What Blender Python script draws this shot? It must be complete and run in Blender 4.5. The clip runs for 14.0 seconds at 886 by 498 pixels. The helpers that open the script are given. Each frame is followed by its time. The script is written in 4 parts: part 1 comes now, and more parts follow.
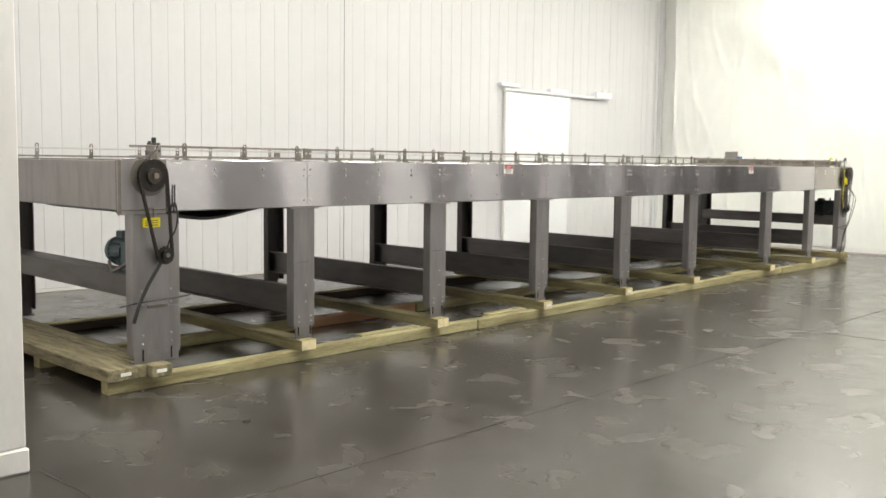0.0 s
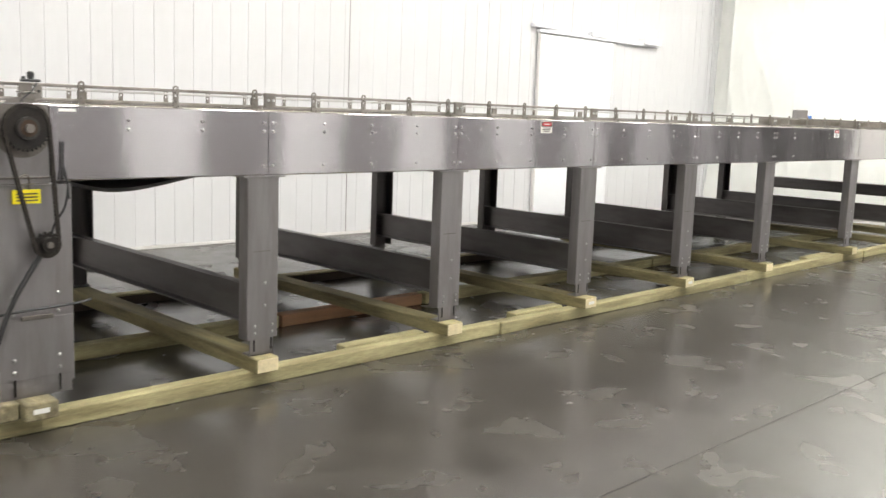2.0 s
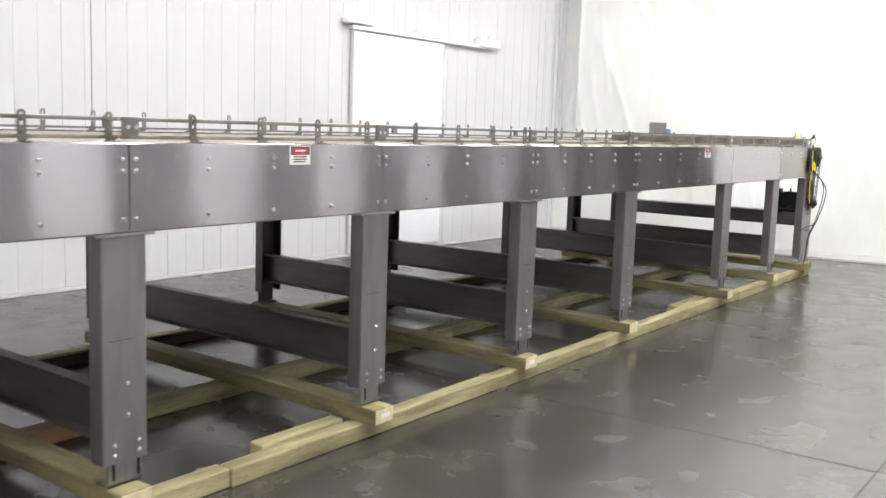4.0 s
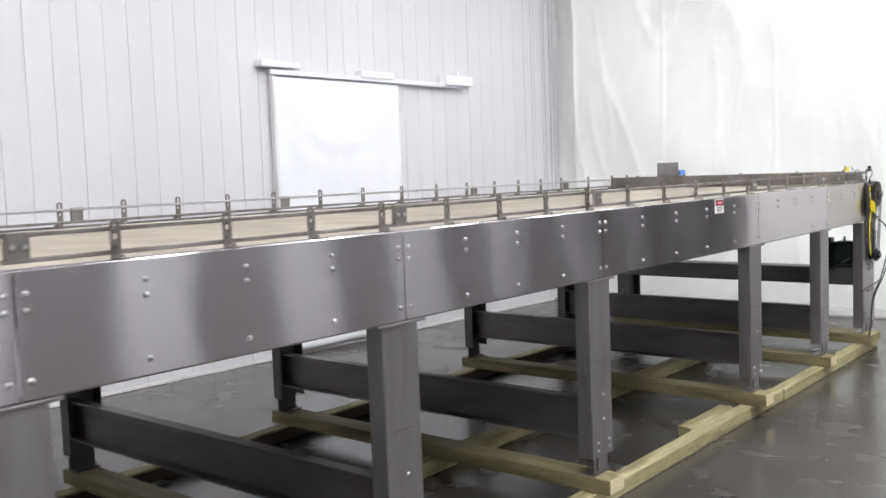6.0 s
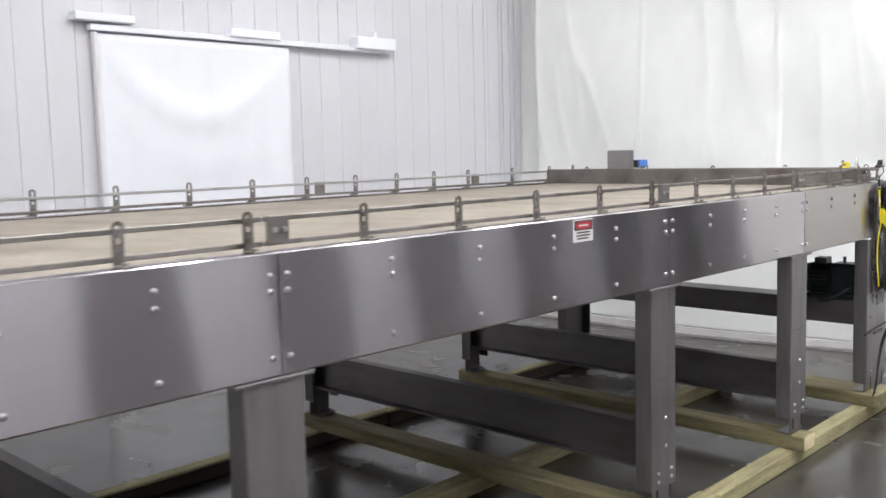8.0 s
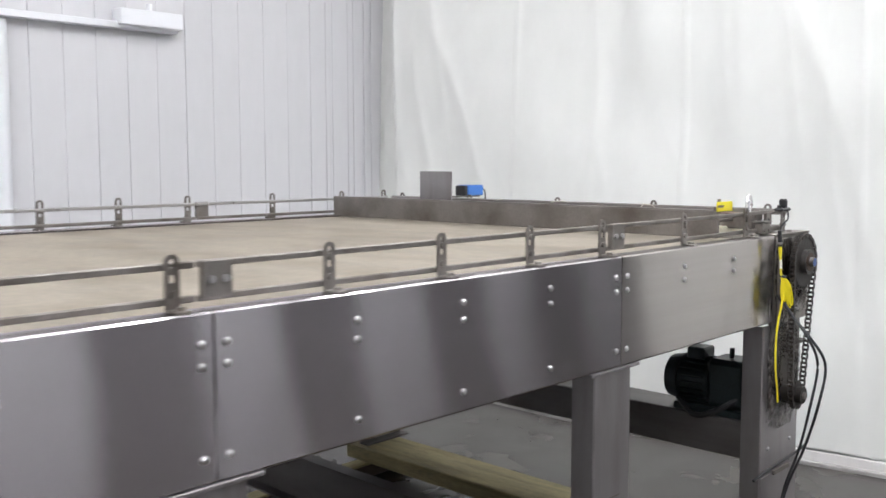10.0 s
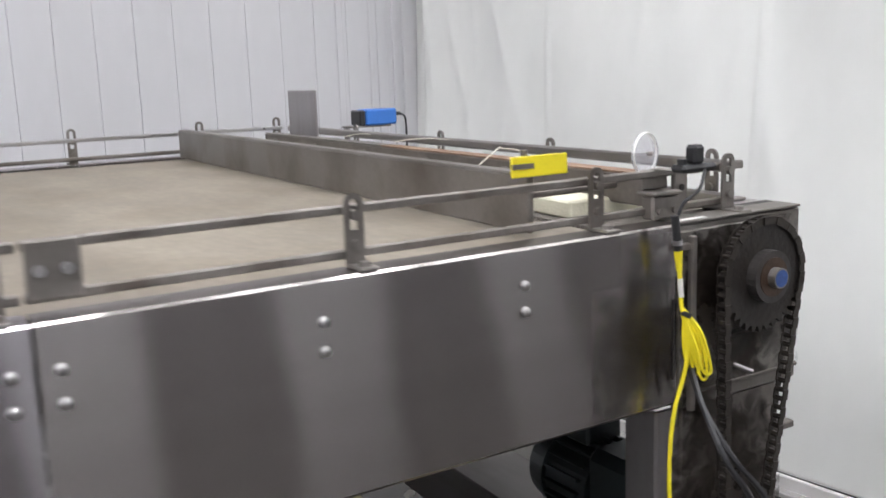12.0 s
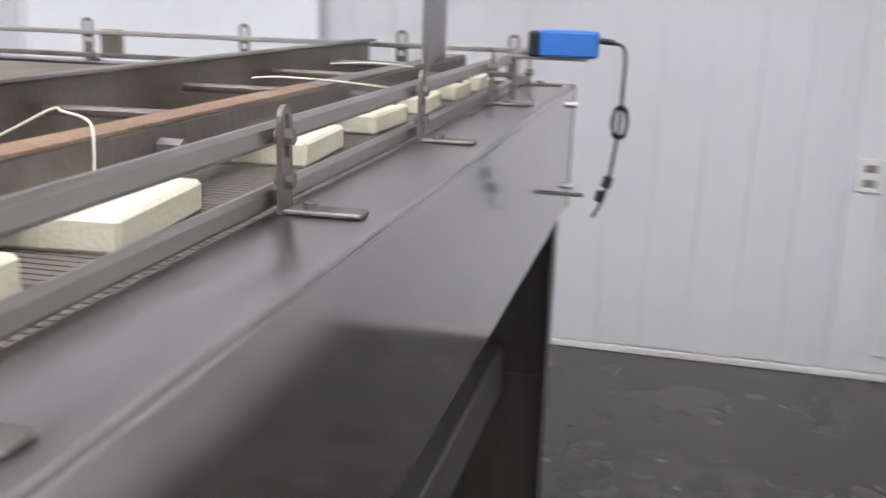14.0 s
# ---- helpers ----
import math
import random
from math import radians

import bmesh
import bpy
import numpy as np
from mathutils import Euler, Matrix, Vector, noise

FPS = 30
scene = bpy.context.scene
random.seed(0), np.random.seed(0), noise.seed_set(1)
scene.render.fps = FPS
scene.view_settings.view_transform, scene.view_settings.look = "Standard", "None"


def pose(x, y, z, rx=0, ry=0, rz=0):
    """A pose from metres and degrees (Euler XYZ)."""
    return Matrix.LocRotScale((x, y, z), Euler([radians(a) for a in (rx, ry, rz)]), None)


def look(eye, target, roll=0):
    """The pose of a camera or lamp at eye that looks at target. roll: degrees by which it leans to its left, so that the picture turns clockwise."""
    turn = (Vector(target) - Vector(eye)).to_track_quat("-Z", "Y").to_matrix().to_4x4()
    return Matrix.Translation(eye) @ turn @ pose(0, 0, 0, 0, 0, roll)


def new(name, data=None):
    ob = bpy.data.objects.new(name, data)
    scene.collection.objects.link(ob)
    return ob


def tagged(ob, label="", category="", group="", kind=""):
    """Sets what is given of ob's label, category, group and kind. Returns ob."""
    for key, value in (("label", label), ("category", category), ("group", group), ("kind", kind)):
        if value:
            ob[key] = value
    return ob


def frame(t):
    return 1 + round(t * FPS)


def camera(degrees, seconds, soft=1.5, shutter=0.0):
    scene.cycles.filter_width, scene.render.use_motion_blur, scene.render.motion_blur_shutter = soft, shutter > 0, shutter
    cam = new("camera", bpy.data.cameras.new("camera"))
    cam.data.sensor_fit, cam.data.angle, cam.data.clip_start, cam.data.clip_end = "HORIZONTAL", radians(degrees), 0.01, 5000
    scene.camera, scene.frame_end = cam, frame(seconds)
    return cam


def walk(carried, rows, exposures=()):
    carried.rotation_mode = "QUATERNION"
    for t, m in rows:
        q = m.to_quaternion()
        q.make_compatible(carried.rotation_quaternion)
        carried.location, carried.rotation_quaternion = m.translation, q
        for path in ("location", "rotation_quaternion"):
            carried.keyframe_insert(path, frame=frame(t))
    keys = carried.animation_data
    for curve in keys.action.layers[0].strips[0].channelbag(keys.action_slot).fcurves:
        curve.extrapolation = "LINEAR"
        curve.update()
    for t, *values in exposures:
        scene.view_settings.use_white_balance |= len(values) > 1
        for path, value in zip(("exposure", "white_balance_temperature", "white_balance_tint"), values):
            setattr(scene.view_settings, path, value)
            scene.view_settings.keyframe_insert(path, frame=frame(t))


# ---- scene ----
cam = camera(49.5, 14.0, soft=1.5, shutter=0.35)
PATH = [
    (0, (-2.032, -4.991, 1.343), (-0.57, -3.638, 1.162), 0.7),
    (0.5, (-1.806, -4.793, 1.331), (-0.388, -3.403, 1.093), 0.5),
    (1, (-1.536, -4.477, 1.335), (-0.159, -3.056, 1.043), -0.2),
    (1.5, (-1.109, -4.163, 1.323), (0.289, -2.764, 1.027), 1.7),
    (2, (-0.67, -3.797, 1.366), (0.751, -2.419, 1.082), 2.1),
    (2.5, (-0.201, -3.513, 1.364), (1.249, -2.166, 1.077), 2.3),
    (3, (0.308, -3.235, 1.379), (1.786, -1.912, 1.123), 2.1),
    (3.5, (0.792, -2.984, 1.395), (2.387, -1.806, 1.133), 1.2),
    (4, (1.346, -2.733, 1.423), (2.956, -1.574, 1.17), 1.9),
    (4.2, (1.56, -2.628, 1.444), (3.178, -1.48, 1.196), 1.8),
    (6.3, (3.936, -2.049, 1.517), (5.465, -0.768, 1.372), -2.9),
    (6.5, (4.162, -2.017, 1.516), (5.669, -0.709, 1.372), -2.9),
    (7, (4.739, -1.958, 1.534), (6.223, -0.629, 1.355), -1.9),
    (7.2, (4.976, -1.952, 1.556), (6.454, -0.618, 1.366), -2.1),
    (9.3, (7.449, -1.551, 1.57), (8.891, -0.182, 1.358), 0.0),
    (9.5, (7.691, -1.515, 1.596), (9.163, -0.176, 1.393), 0.6),
    (10, (8.258, -1.395, 1.589), (9.722, -0.044, 1.409), -0.1),
    (10.5, (8.791, -1.345, 1.573), (10.22, 0.043, 1.393), -2.2),
    (11, (9.311, -1.255, 1.582), (10.688, 0.183, 1.391), -1.3),
    (11.5, (9.808, -1.179, 1.623), (11.127, 0.308, 1.401), -2.5),
    (12, (10.33, -1.086, 1.586), (11.371, 0.583, 1.225), -2.0),
    (12.2, (10.521, -1.035, 1.555), (11.519, 0.661, 1.198), -1.5),
    (12.5, (10.798, -0.934, 1.572), (11.731, 0.788, 1.17), 1.5),
    (12.8, (11.076, -0.846, 1.553), (11.868, 0.94, 1.125), -0.6),
    (13, (11.266, -0.783, 1.554), (12.025, 1.014, 1.111), 1.5),
    (13.2, (11.434, -0.685, 1.553), (12.026, 1.153, 1.032), 1.1),
    (13.3, (11.505, -0.632, 1.541), (12.003, 1.227, 0.996), 1.2),
    (13.5, (11.641, -0.516, 1.539), (11.952, 1.387, 1.009), 3.0),
    (13.7, (11.778, -0.402, 1.558), (11.865, 1.524, 1.027), 3.2),
    (14, (11.99, -0.222, 1.535), (11.616, 1.675, 1.026), 1.9),
]
# exposure in stops, kelvin and tint along the way
EXPOSURES = [(0, 0.42, 7100, 4), (1.5, 0.66, 6950, 5), (3, 0.58, 6650, 8), (4, 0.5, 6500, 9), (6.5, 0.14, 6250, 11), (7, 0.05, 6250, 11), (8.3, 0.12, 6250, 11), (9.5, 0.12, 6250, 11), (10.5, -0.08, 6250, 11), (11.5, -0.18, 6250, 11), (12, -0.12, 6250, 12), (12.5, 0.08, 6250, 12), (13.2, 0.13, 6250, 12), (14, -0.04, 6250, 13)]
walk(cam, [(t, look(e, g, r)) for t, e, g, r in PATH], EXPOSURES)

# ---- light: closed hall with ceiling tube fixtures ----
world = bpy.data.worlds.new("world")
scene.world = world
world.use_nodes = True
world.node_tree.nodes["Background"].inputs[0].default_value = (0.9, 0.95, 1.0, 1)
world.node_tree.nodes["Background"].inputs[1].default_value = 0.05
CEIL = 5.2
LAMPS = [(-2.6 + 1.5 * k, -3.1) for k in range(15)] + [(0.9 + 1.7 * k, 0.1) for k in range(8)]
GLOW = 15.5


# ---- materials ----
def nodes_of(name):
    m = bpy.data.materials.new(name)
    m.use_nodes = True
    nt = m.node_tree
    return m, nt, nt.nodes["Principled BSDF"]


def link(nt, a, b):
    nt.links.new(a, b)


def mat(name, col, rough=0.5, metal=0.0, var=0.12, scale=4.0, fine=60.0, bump=0.1, stretch=(1, 1, 1), col2=None, stain=0.0, stain_scale=1.2, each=0.0, rvar=0.15, spec=0.5):
    """A surface with blotches at one scale, grain at a finer one, some bump, and a little difference from piece to piece."""
    m, nt, p = nodes_of(name)
    mp = nt.nodes.new("ShaderNodeMapping")
    mp.inputs["Scale"].default_value = stretch
    geo = nt.nodes.new("ShaderNodeNewGeometry")
    link(nt, geo.outputs["Position"], mp.inputs[0])
    n1 = nt.nodes.new("ShaderNodeTexNoise")
    n1.inputs["Scale"].default_value, n1.inputs["Detail"].default_value = scale, 5
    n2 = nt.nodes.new("ShaderNodeTexNoise")
    n2.inputs["Scale"].default_value, n2.inputs["Detail"].default_value = fine, 4
    link(nt, mp.outputs[0], n1.inputs["Vector"])
    link(nt, mp.outputs[0], n2.inputs["Vector"])
    add = nt.nodes.new("ShaderNodeMath")
    add.operation = "MULTIPLY_ADD"
    add.inputs[1].default_value = 0.45
    link(nt, n2.outputs[0], add.inputs[0])
    half = nt.nodes.new("ShaderNodeMath")
    half.operation = "MULTIPLY"
    half.inputs[1].default_value = 0.55
    link(nt, n1.outputs[0], half.inputs[0])
    link(nt, half.outputs[0], add.inputs[2])
    ramp = nt.nodes.new("ShaderNodeValToRGB")
    ramp.color_ramp.elements[0].position, ramp.color_ramp.elements[1].position = 0.32, 0.68
    c2 = col2 or tuple(min(1, c * (1 + var)) for c in col)
    c1 = tuple(c * (1 - var) for c in col)
    ramp.color_ramp.elements[0].color, ramp.color_ramp.elements[1].color = (*c1, 1), (*c2, 1)
    link(nt, add.outputs[0], ramp.inputs[0])
    out = ramp.outputs[0]
    if stain:
        n3 = nt.nodes.new("ShaderNodeTexNoise")
        n3.inputs["Scale"].default_value, n3.inputs["Detail"].default_value = stain_scale, 6
        link(nt, mp.outputs[0], n3.inputs["Vector"])
        r3 = nt.nodes.new("ShaderNodeMapRange")
        r3.inputs[1].default_value, r3.inputs[2].default_value, r3.inputs[3].default_value, r3.inputs[4].default_value = 0.45, 0.72, 0.0, stain
        link(nt, n3.outputs[0], r3.inputs[0])
        mx = nt.nodes.new("ShaderNodeMix")
        mx.data_type, mx.blend_type = "RGBA", "MULTIPLY"
        link(nt, r3.outputs[0], mx.inputs[0])
        link(nt, out, mx.inputs[6])
        mx.inputs[7].default_value = (0.45, 0.4, 0.34, 1)
        out = mx.outputs[2]
    if each:
        oi = nt.nodes.new("ShaderNodeObjectInfo")
        r4 = nt.nodes.new("ShaderNodeMapRange")
        r4.inputs[3].default_value, r4.inputs[4].default_value = 1 - each, 1 + each
        link(nt, oi.outputs["Random"], r4.inputs[0])
        vm = nt.nodes.new("ShaderNodeVectorMath")
        vm.operation = "SCALE"
        link(nt, out, vm.inputs[0])
        link(nt, r4.outputs[0], vm.inputs["Scale"])
        out = vm.outputs[0]
    link(nt, out, p.inputs["Base Color"])
    rr = nt.nodes.new("ShaderNodeMapRange")
    rr.inputs[1].default_value, rr.inputs[2].default_value = 0.3, 0.7
    rr.inputs[3].default_value, rr.inputs[4].default_value = max(0.02, rough * (1 - rvar)), min(1, rough * (1 + rvar))
    link(nt, add.outputs[0], rr.inputs[0])
    link(nt, rr.outputs[0], p.inputs["Roughness"])
    p.inputs["Metallic"].default_value = metal
    p.inputs["Specular IOR Level"].default_value = spec
    if bump:
        b = nt.nodes.new("ShaderNodeBump")
        b.inputs["Strength"].default_value, b.inputs["Distance"].default_value = bump, 0.003
        link(nt, n2.outputs[0], b.inputs["Height"])
        link(nt, b.outputs[0], p.inputs["Normal"])
    return m


def glow(name, col, strength):
    m, nt, p = nodes_of(name)
    p.inputs["Base Color"].default_value = (0.8, 0.8, 0.8, 1)
    p.inputs["Emission Color"].default_value = (*col, 1)
    p.inputs["Emission Strength"].default_value = strength
    return m


M_STEEL = mat("brushed_stainless", (0.61, 0.58, 0.597), 0.35, 1.0, 0.04, 3, 90, 0.004, (0.04, 1, 14), each=0.03, rvar=0.08)
# the grain runs along the panels, so that reflections spread upright
grain = M_STEEL.node_tree.nodes.new("ShaderNodeCombineXYZ")
grain.inputs[1].default_value, grain.inputs[2].default_value = 0.05, 1.0
brushed = M_STEEL.node_tree.nodes.new("ShaderNodeBsdfAnisotropic")
brushed.distribution = "BECKMANN"
brushed.inputs["Roughness"].default_value, brushed.inputs["Anisotropy"].default_value = 0.19, -0.82
M_STEEL.node_tree.links.new(grain.outputs[0], brushed.inputs["Tangent"])
M_STEEL.node_tree.links.new(M_STEEL.node_tree.nodes["Principled BSDF"].inputs["Base Color"].links[0].from_socket, brushed.inputs["Color"])
M_STEEL.node_tree.links.new(M_STEEL.node_tree.nodes["Bump"].outputs[0], brushed.inputs["Normal"])
# a little of the wide scatter of scuffed sheet in it
blend = M_STEEL.node_tree.nodes.new("ShaderNodeMixShader")
blend.inputs[0].default_value = 0.88
M_STEEL.node_tree.links.new(M_STEEL.node_tree.nodes["Principled BSDF"].outputs[0], blend.inputs[1])
M_STEEL.node_tree.links.new(brushed.outputs[0], blend.inputs[2])
M_STEEL.node_tree.links.new(blend.outputs[0], M_STEEL.node_tree.nodes["Material Output"].inputs["Surface"])
# slight oil-canning of the thin sheet
wave = M_STEEL.node_tree.nodes.new("ShaderNodeTexNoise")
wave.inputs["Scale"].default_value, wave.inputs["Detail"].default_value = 2.2, 1.0
pos = M_STEEL.node_tree.nodes.new("ShaderNodeNewGeometry")
dent = M_STEEL.node_tree.nodes.new("ShaderNodeBump")
dent.inputs["Strength"].default_value, dent.inputs["Distance"].default_value = 0.5, 0.006
M_STEEL.node_tree.links.new(pos.outputs["Position"], wave.inputs["Vector"])
M_STEEL.node_tree.links.new(wave.outputs[0], dent.inputs["Height"])
M_STEEL.node_tree.links.new(dent.outputs[0], M_STEEL.node_tree.nodes["Bump"].inputs["Normal"])
M_DUSTY = M_STEEL.copy()
M_DUSTY.name = "dusty_stainless"
for n in M_DUSTY.node_tree.nodes:
    if n.type == "VALTORGB":
        n.color_ramp.elements[0].color, n.color_ramp.elements[1].color = (0.47, 0.44, 0.425, 1), (0.53, 0.50, 0.485, 1)
    if n.type == "MIX_SHADER":
        n.inputs[0].default_value = 0.75
    if n.type == "BSDF_ANISOTROPIC":
        n.inputs["Roughness"].default_value, n.inputs["Anisotropy"].default_value = 0.28, -0.72
M_POLISH = mat("polished_stainless", (0.47, 0.445, 0.452), 0.30, 1.0, 0.05, 3, 20, 0.0, (1, 1, 2), rvar=0.1)
M_MIRROR = mat("polished_end_sheet", (0.46, 0.44, 0.445), 0.11, 1.0, 0.05, 3, 90, 0.004, (1, 1, 6), rvar=0.2)
# darker than the legs: some of the under-table shade sits in this colour
M_CHAN = mat("shaded_channel_steel", (0.16, 0.149, 0.148), 0.45, 0.7, 0.14, 5, 100, 0.06, (5, 1, 5), stain=0.4, stain_scale=3)
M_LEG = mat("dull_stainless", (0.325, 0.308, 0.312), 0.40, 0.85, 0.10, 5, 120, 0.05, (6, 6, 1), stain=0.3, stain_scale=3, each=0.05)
# far-row copy of the leg steel, with backlit shade put into its colour
M_FARLEG = mat("shaded_leg_steel", (0.10, 0.092, 0.09), 0.5, 0.5, 0.2, 5, 120, 0.05, (6, 6, 1), stain=0.3, stain_scale=3)
M_DARK = mat("grimy_steel", (0.20, 0.18, 0.165), 0.5, 0.7, 0.25, 8, 90, 0.15, stain=0.5, stain_scale=5)
M_BEAM = mat("scuffed_steel", (0.245, 0.227, 0.21), 0.45, 0.8, 0.15, 7, 100, 0.08, (2, 1, 1), stain=0.75, stain_scale=5)
M_RAIL = mat("rubbed_stainless_rail", (0.41, 0.39, 0.375), 0.36, 1.0, 0.08, 9, 100, 0.03, (1, 0.2, 1), stain=0.25, stain_scale=6)
M_PANELBOLT = mat("dull_bolt", (0.46, 0.45, 0.45), 0.36, 1.0, 0.08, 20, 200, 0.0)
M_BOLT = mat("bright_bolt", (0.58, 0.57, 0.565), 0.3, 1.0, 0.05, 20, 200, 0.0)
M_RUST = mat("rusty_top", (0.26, 0.155, 0.10), 0.8, 0.1, 0.35, 9, 120, 0.4, col2=(0.36, 0.25, 0.18))
M_BELT = mat("beige_plastic_belt", (0.255, 0.222, 0.18), 0.65, 0.0, 0.26, 5.0, 34, 0.2, (1.6, 0.9, 1), stain=0.5, stain_scale=2.4)
M_BELTDARK = mat("grey_plastic_belt", (0.215, 0.195, 0.172), 0.55, 0.0, 0.15, 5, 60, 0.2, stain=0.3)
M_RUBBER = mat("black_belt_underside", (0.035, 0.032, 0.03), 0.55, 0.0, 0.3, 6, 80, 0.1)
M_BLACK = mat("black_grease_iron", (0.012, 0.011, 0.0105), 0.5, 0.3, 0.4, 14, 90, 0.4, col2=(0.030, 0.024, 0.020))
M_CHAIN = mat("oiled_chain_steel", (0.045, 0.038, 0.033), 0.4, 0.6, 0.4, 25, 150, 0.2)
M_HUB = mat("oiled_cast_iron", (0.055, 0.05, 0.048), 0.42, 0.5, 0.3, 14, 90, 0.2)
M_RUSTY = mat("brown_oiled_iron", (0.06, 0.035, 0.022), 0.5, 0.3, 0.4, 20, 120, 0.3)
M_PLASTIC = mat("black_plastic", (0.018, 0.018, 0.02), 0.4, 0.0, 0.2, 20, 200, 0.02)
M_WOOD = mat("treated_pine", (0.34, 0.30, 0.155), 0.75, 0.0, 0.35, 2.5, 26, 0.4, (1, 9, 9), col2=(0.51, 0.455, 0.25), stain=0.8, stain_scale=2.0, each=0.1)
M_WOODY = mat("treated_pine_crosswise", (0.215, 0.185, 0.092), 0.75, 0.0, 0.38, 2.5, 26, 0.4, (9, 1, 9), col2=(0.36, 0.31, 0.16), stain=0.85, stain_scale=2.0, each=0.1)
M_WOODEND = mat("sawn_pine_end", (0.66, 0.57, 0.36), 0.8, 0.0, 0.15, 30, 120, 0.3)
M_WOODOLD = mat("rough_weathered_pine", (0.20, 0.17, 0.105), 0.85, 0.0, 0.45, 3.5, 30, 0.7, (7, 1, 7), col2=(0.37, 0.325, 0.20), stain=0.9, stain_scale=4.0)
M_WOODDARK = mat("dark_brown_pine", (0.055, 0.038, 0.026), 0.75, 0.0, 0.3, 2.5, 26, 0.3, (1, 9, 9))
M_WOODRED = mat("reddish_stained_pine", (0.36, 0.20, 0.11), 0.75, 0.0, 0.25, 2.5, 26, 0.3, (1, 9, 9), stain=0.4)
M_MOTOR = mat("blue_grey_motor_paint", (0.055, 0.085, 0.095), 0.4, 0.2, 0.2, 12, 90, 0.05)
M_MOTORK = mat("black_motor_paint", (0.018, 0.026, 0.028), 0.4, 0.2, 0.3, 12, 90, 0.05)
M_YELLOW = mat("yellow_plastic", (0.85, 0.72, 0.02), 0.45, 0.0, 0.06, 20, 200, 0.02)
M_LABEL = mat("white_label", (0.78, 0.77, 0.74), 0.5, 0.0, 0.04, 20, 200, 0.0)
M_RED = mat("red_label", (0.50, 0.03, 0.04), 0.5, 0.0, 0.06, 20, 200, 0.0)
M_INK = mat("printed_ink", (0.05, 0.05, 0.05), 0.6, 0.0, 0.1, 20, 200, 0.0)
M_BLUE = mat("blue_enamel", (0.04, 0.17, 0.55), 0.35, 0.0, 0.08, 15, 150, 0.02)
M_CAPBLUE = mat("blue_shaft_paint", (0.04, 0.09, 0.27), 0.45, 0.3, 0.3, 40, 200, 0.1)
M_FOAM = mat("cream_foam", (0.78, 0.755, 0.60), 0.9, 0.0, 0.06, 10, 180, 0.5)
M_CORD = mat("white_cord", (0.75, 0.72, 0.62), 0.8, 0.0, 0.1, 30, 300, 0.2)
M_DISC = mat("white_spool_plastic", (0.74, 0.74, 0.80), 0.25, 0.0, 0.05, 15, 150, 0.0)
M_DISC.node_tree.nodes["Principled BSDF"].inputs["Alpha"].default_value = 0.32
M_WALL = mat("white_metal_wall", (0.68, 0.675, 0.695), 0.36, 0.0, 0.025, 0.9, 18, 0.03, (1, 1, 0.3), stain=0.06, stain_scale=1.0, each=0.012)
M_SHEET = mat("white_sheeting", (0.89, 0.90, 0.87), 0.42, 0.0, 0.03, 0.8, 9, 0.12, (1, 1, 0.6), stain=0.08, stain_scale=0.7)
M_DOOR = mat("white_sheet_door", (0.86, 0.87, 0.90), 0.4, 0.0, 0.02, 1.5, 20, 0.05)
M_JAMB = mat("scuffed_white_paint", (0.76, 0.74, 0.73), 0.5, 0.0, 0.05, 3, 40, 0.08, (1, 1, 0.4), stain=0.3, stain_scale=2.5)
M_KERB = mat("scuffed_grey_kerb", (0.42, 0.41, 0.40), 0.5, 0.0, 0.15, 3, 40, 0.1, stain=0.6, stain_scale=2.5)
M_FIXT = mat("white_enamel", (0.8, 0.8, 0.8), 0.4, 0.0, 0.02, 3, 40, 0.0)
M_GREY = mat("dark_reflected_strip", (0.235, 0.23, 0.245), 0.5, 0.0, 0.1, 2, 30, 0.05)
M_BLOCK = mat("grey_closing_wall", (0.30, 0.295, 0.30), 0.8, 0.0, 0.1, 1.2, 20, 0.1)
M_CEIL = mat("white_ceiling_panel", (0.62, 0.62, 0.62), 0.6, 0.0, 0.02, 1, 12, 0.02)
M_TUBE = glow("tube_diffuser", (1.0, 0.99, 0.985), GLOW)


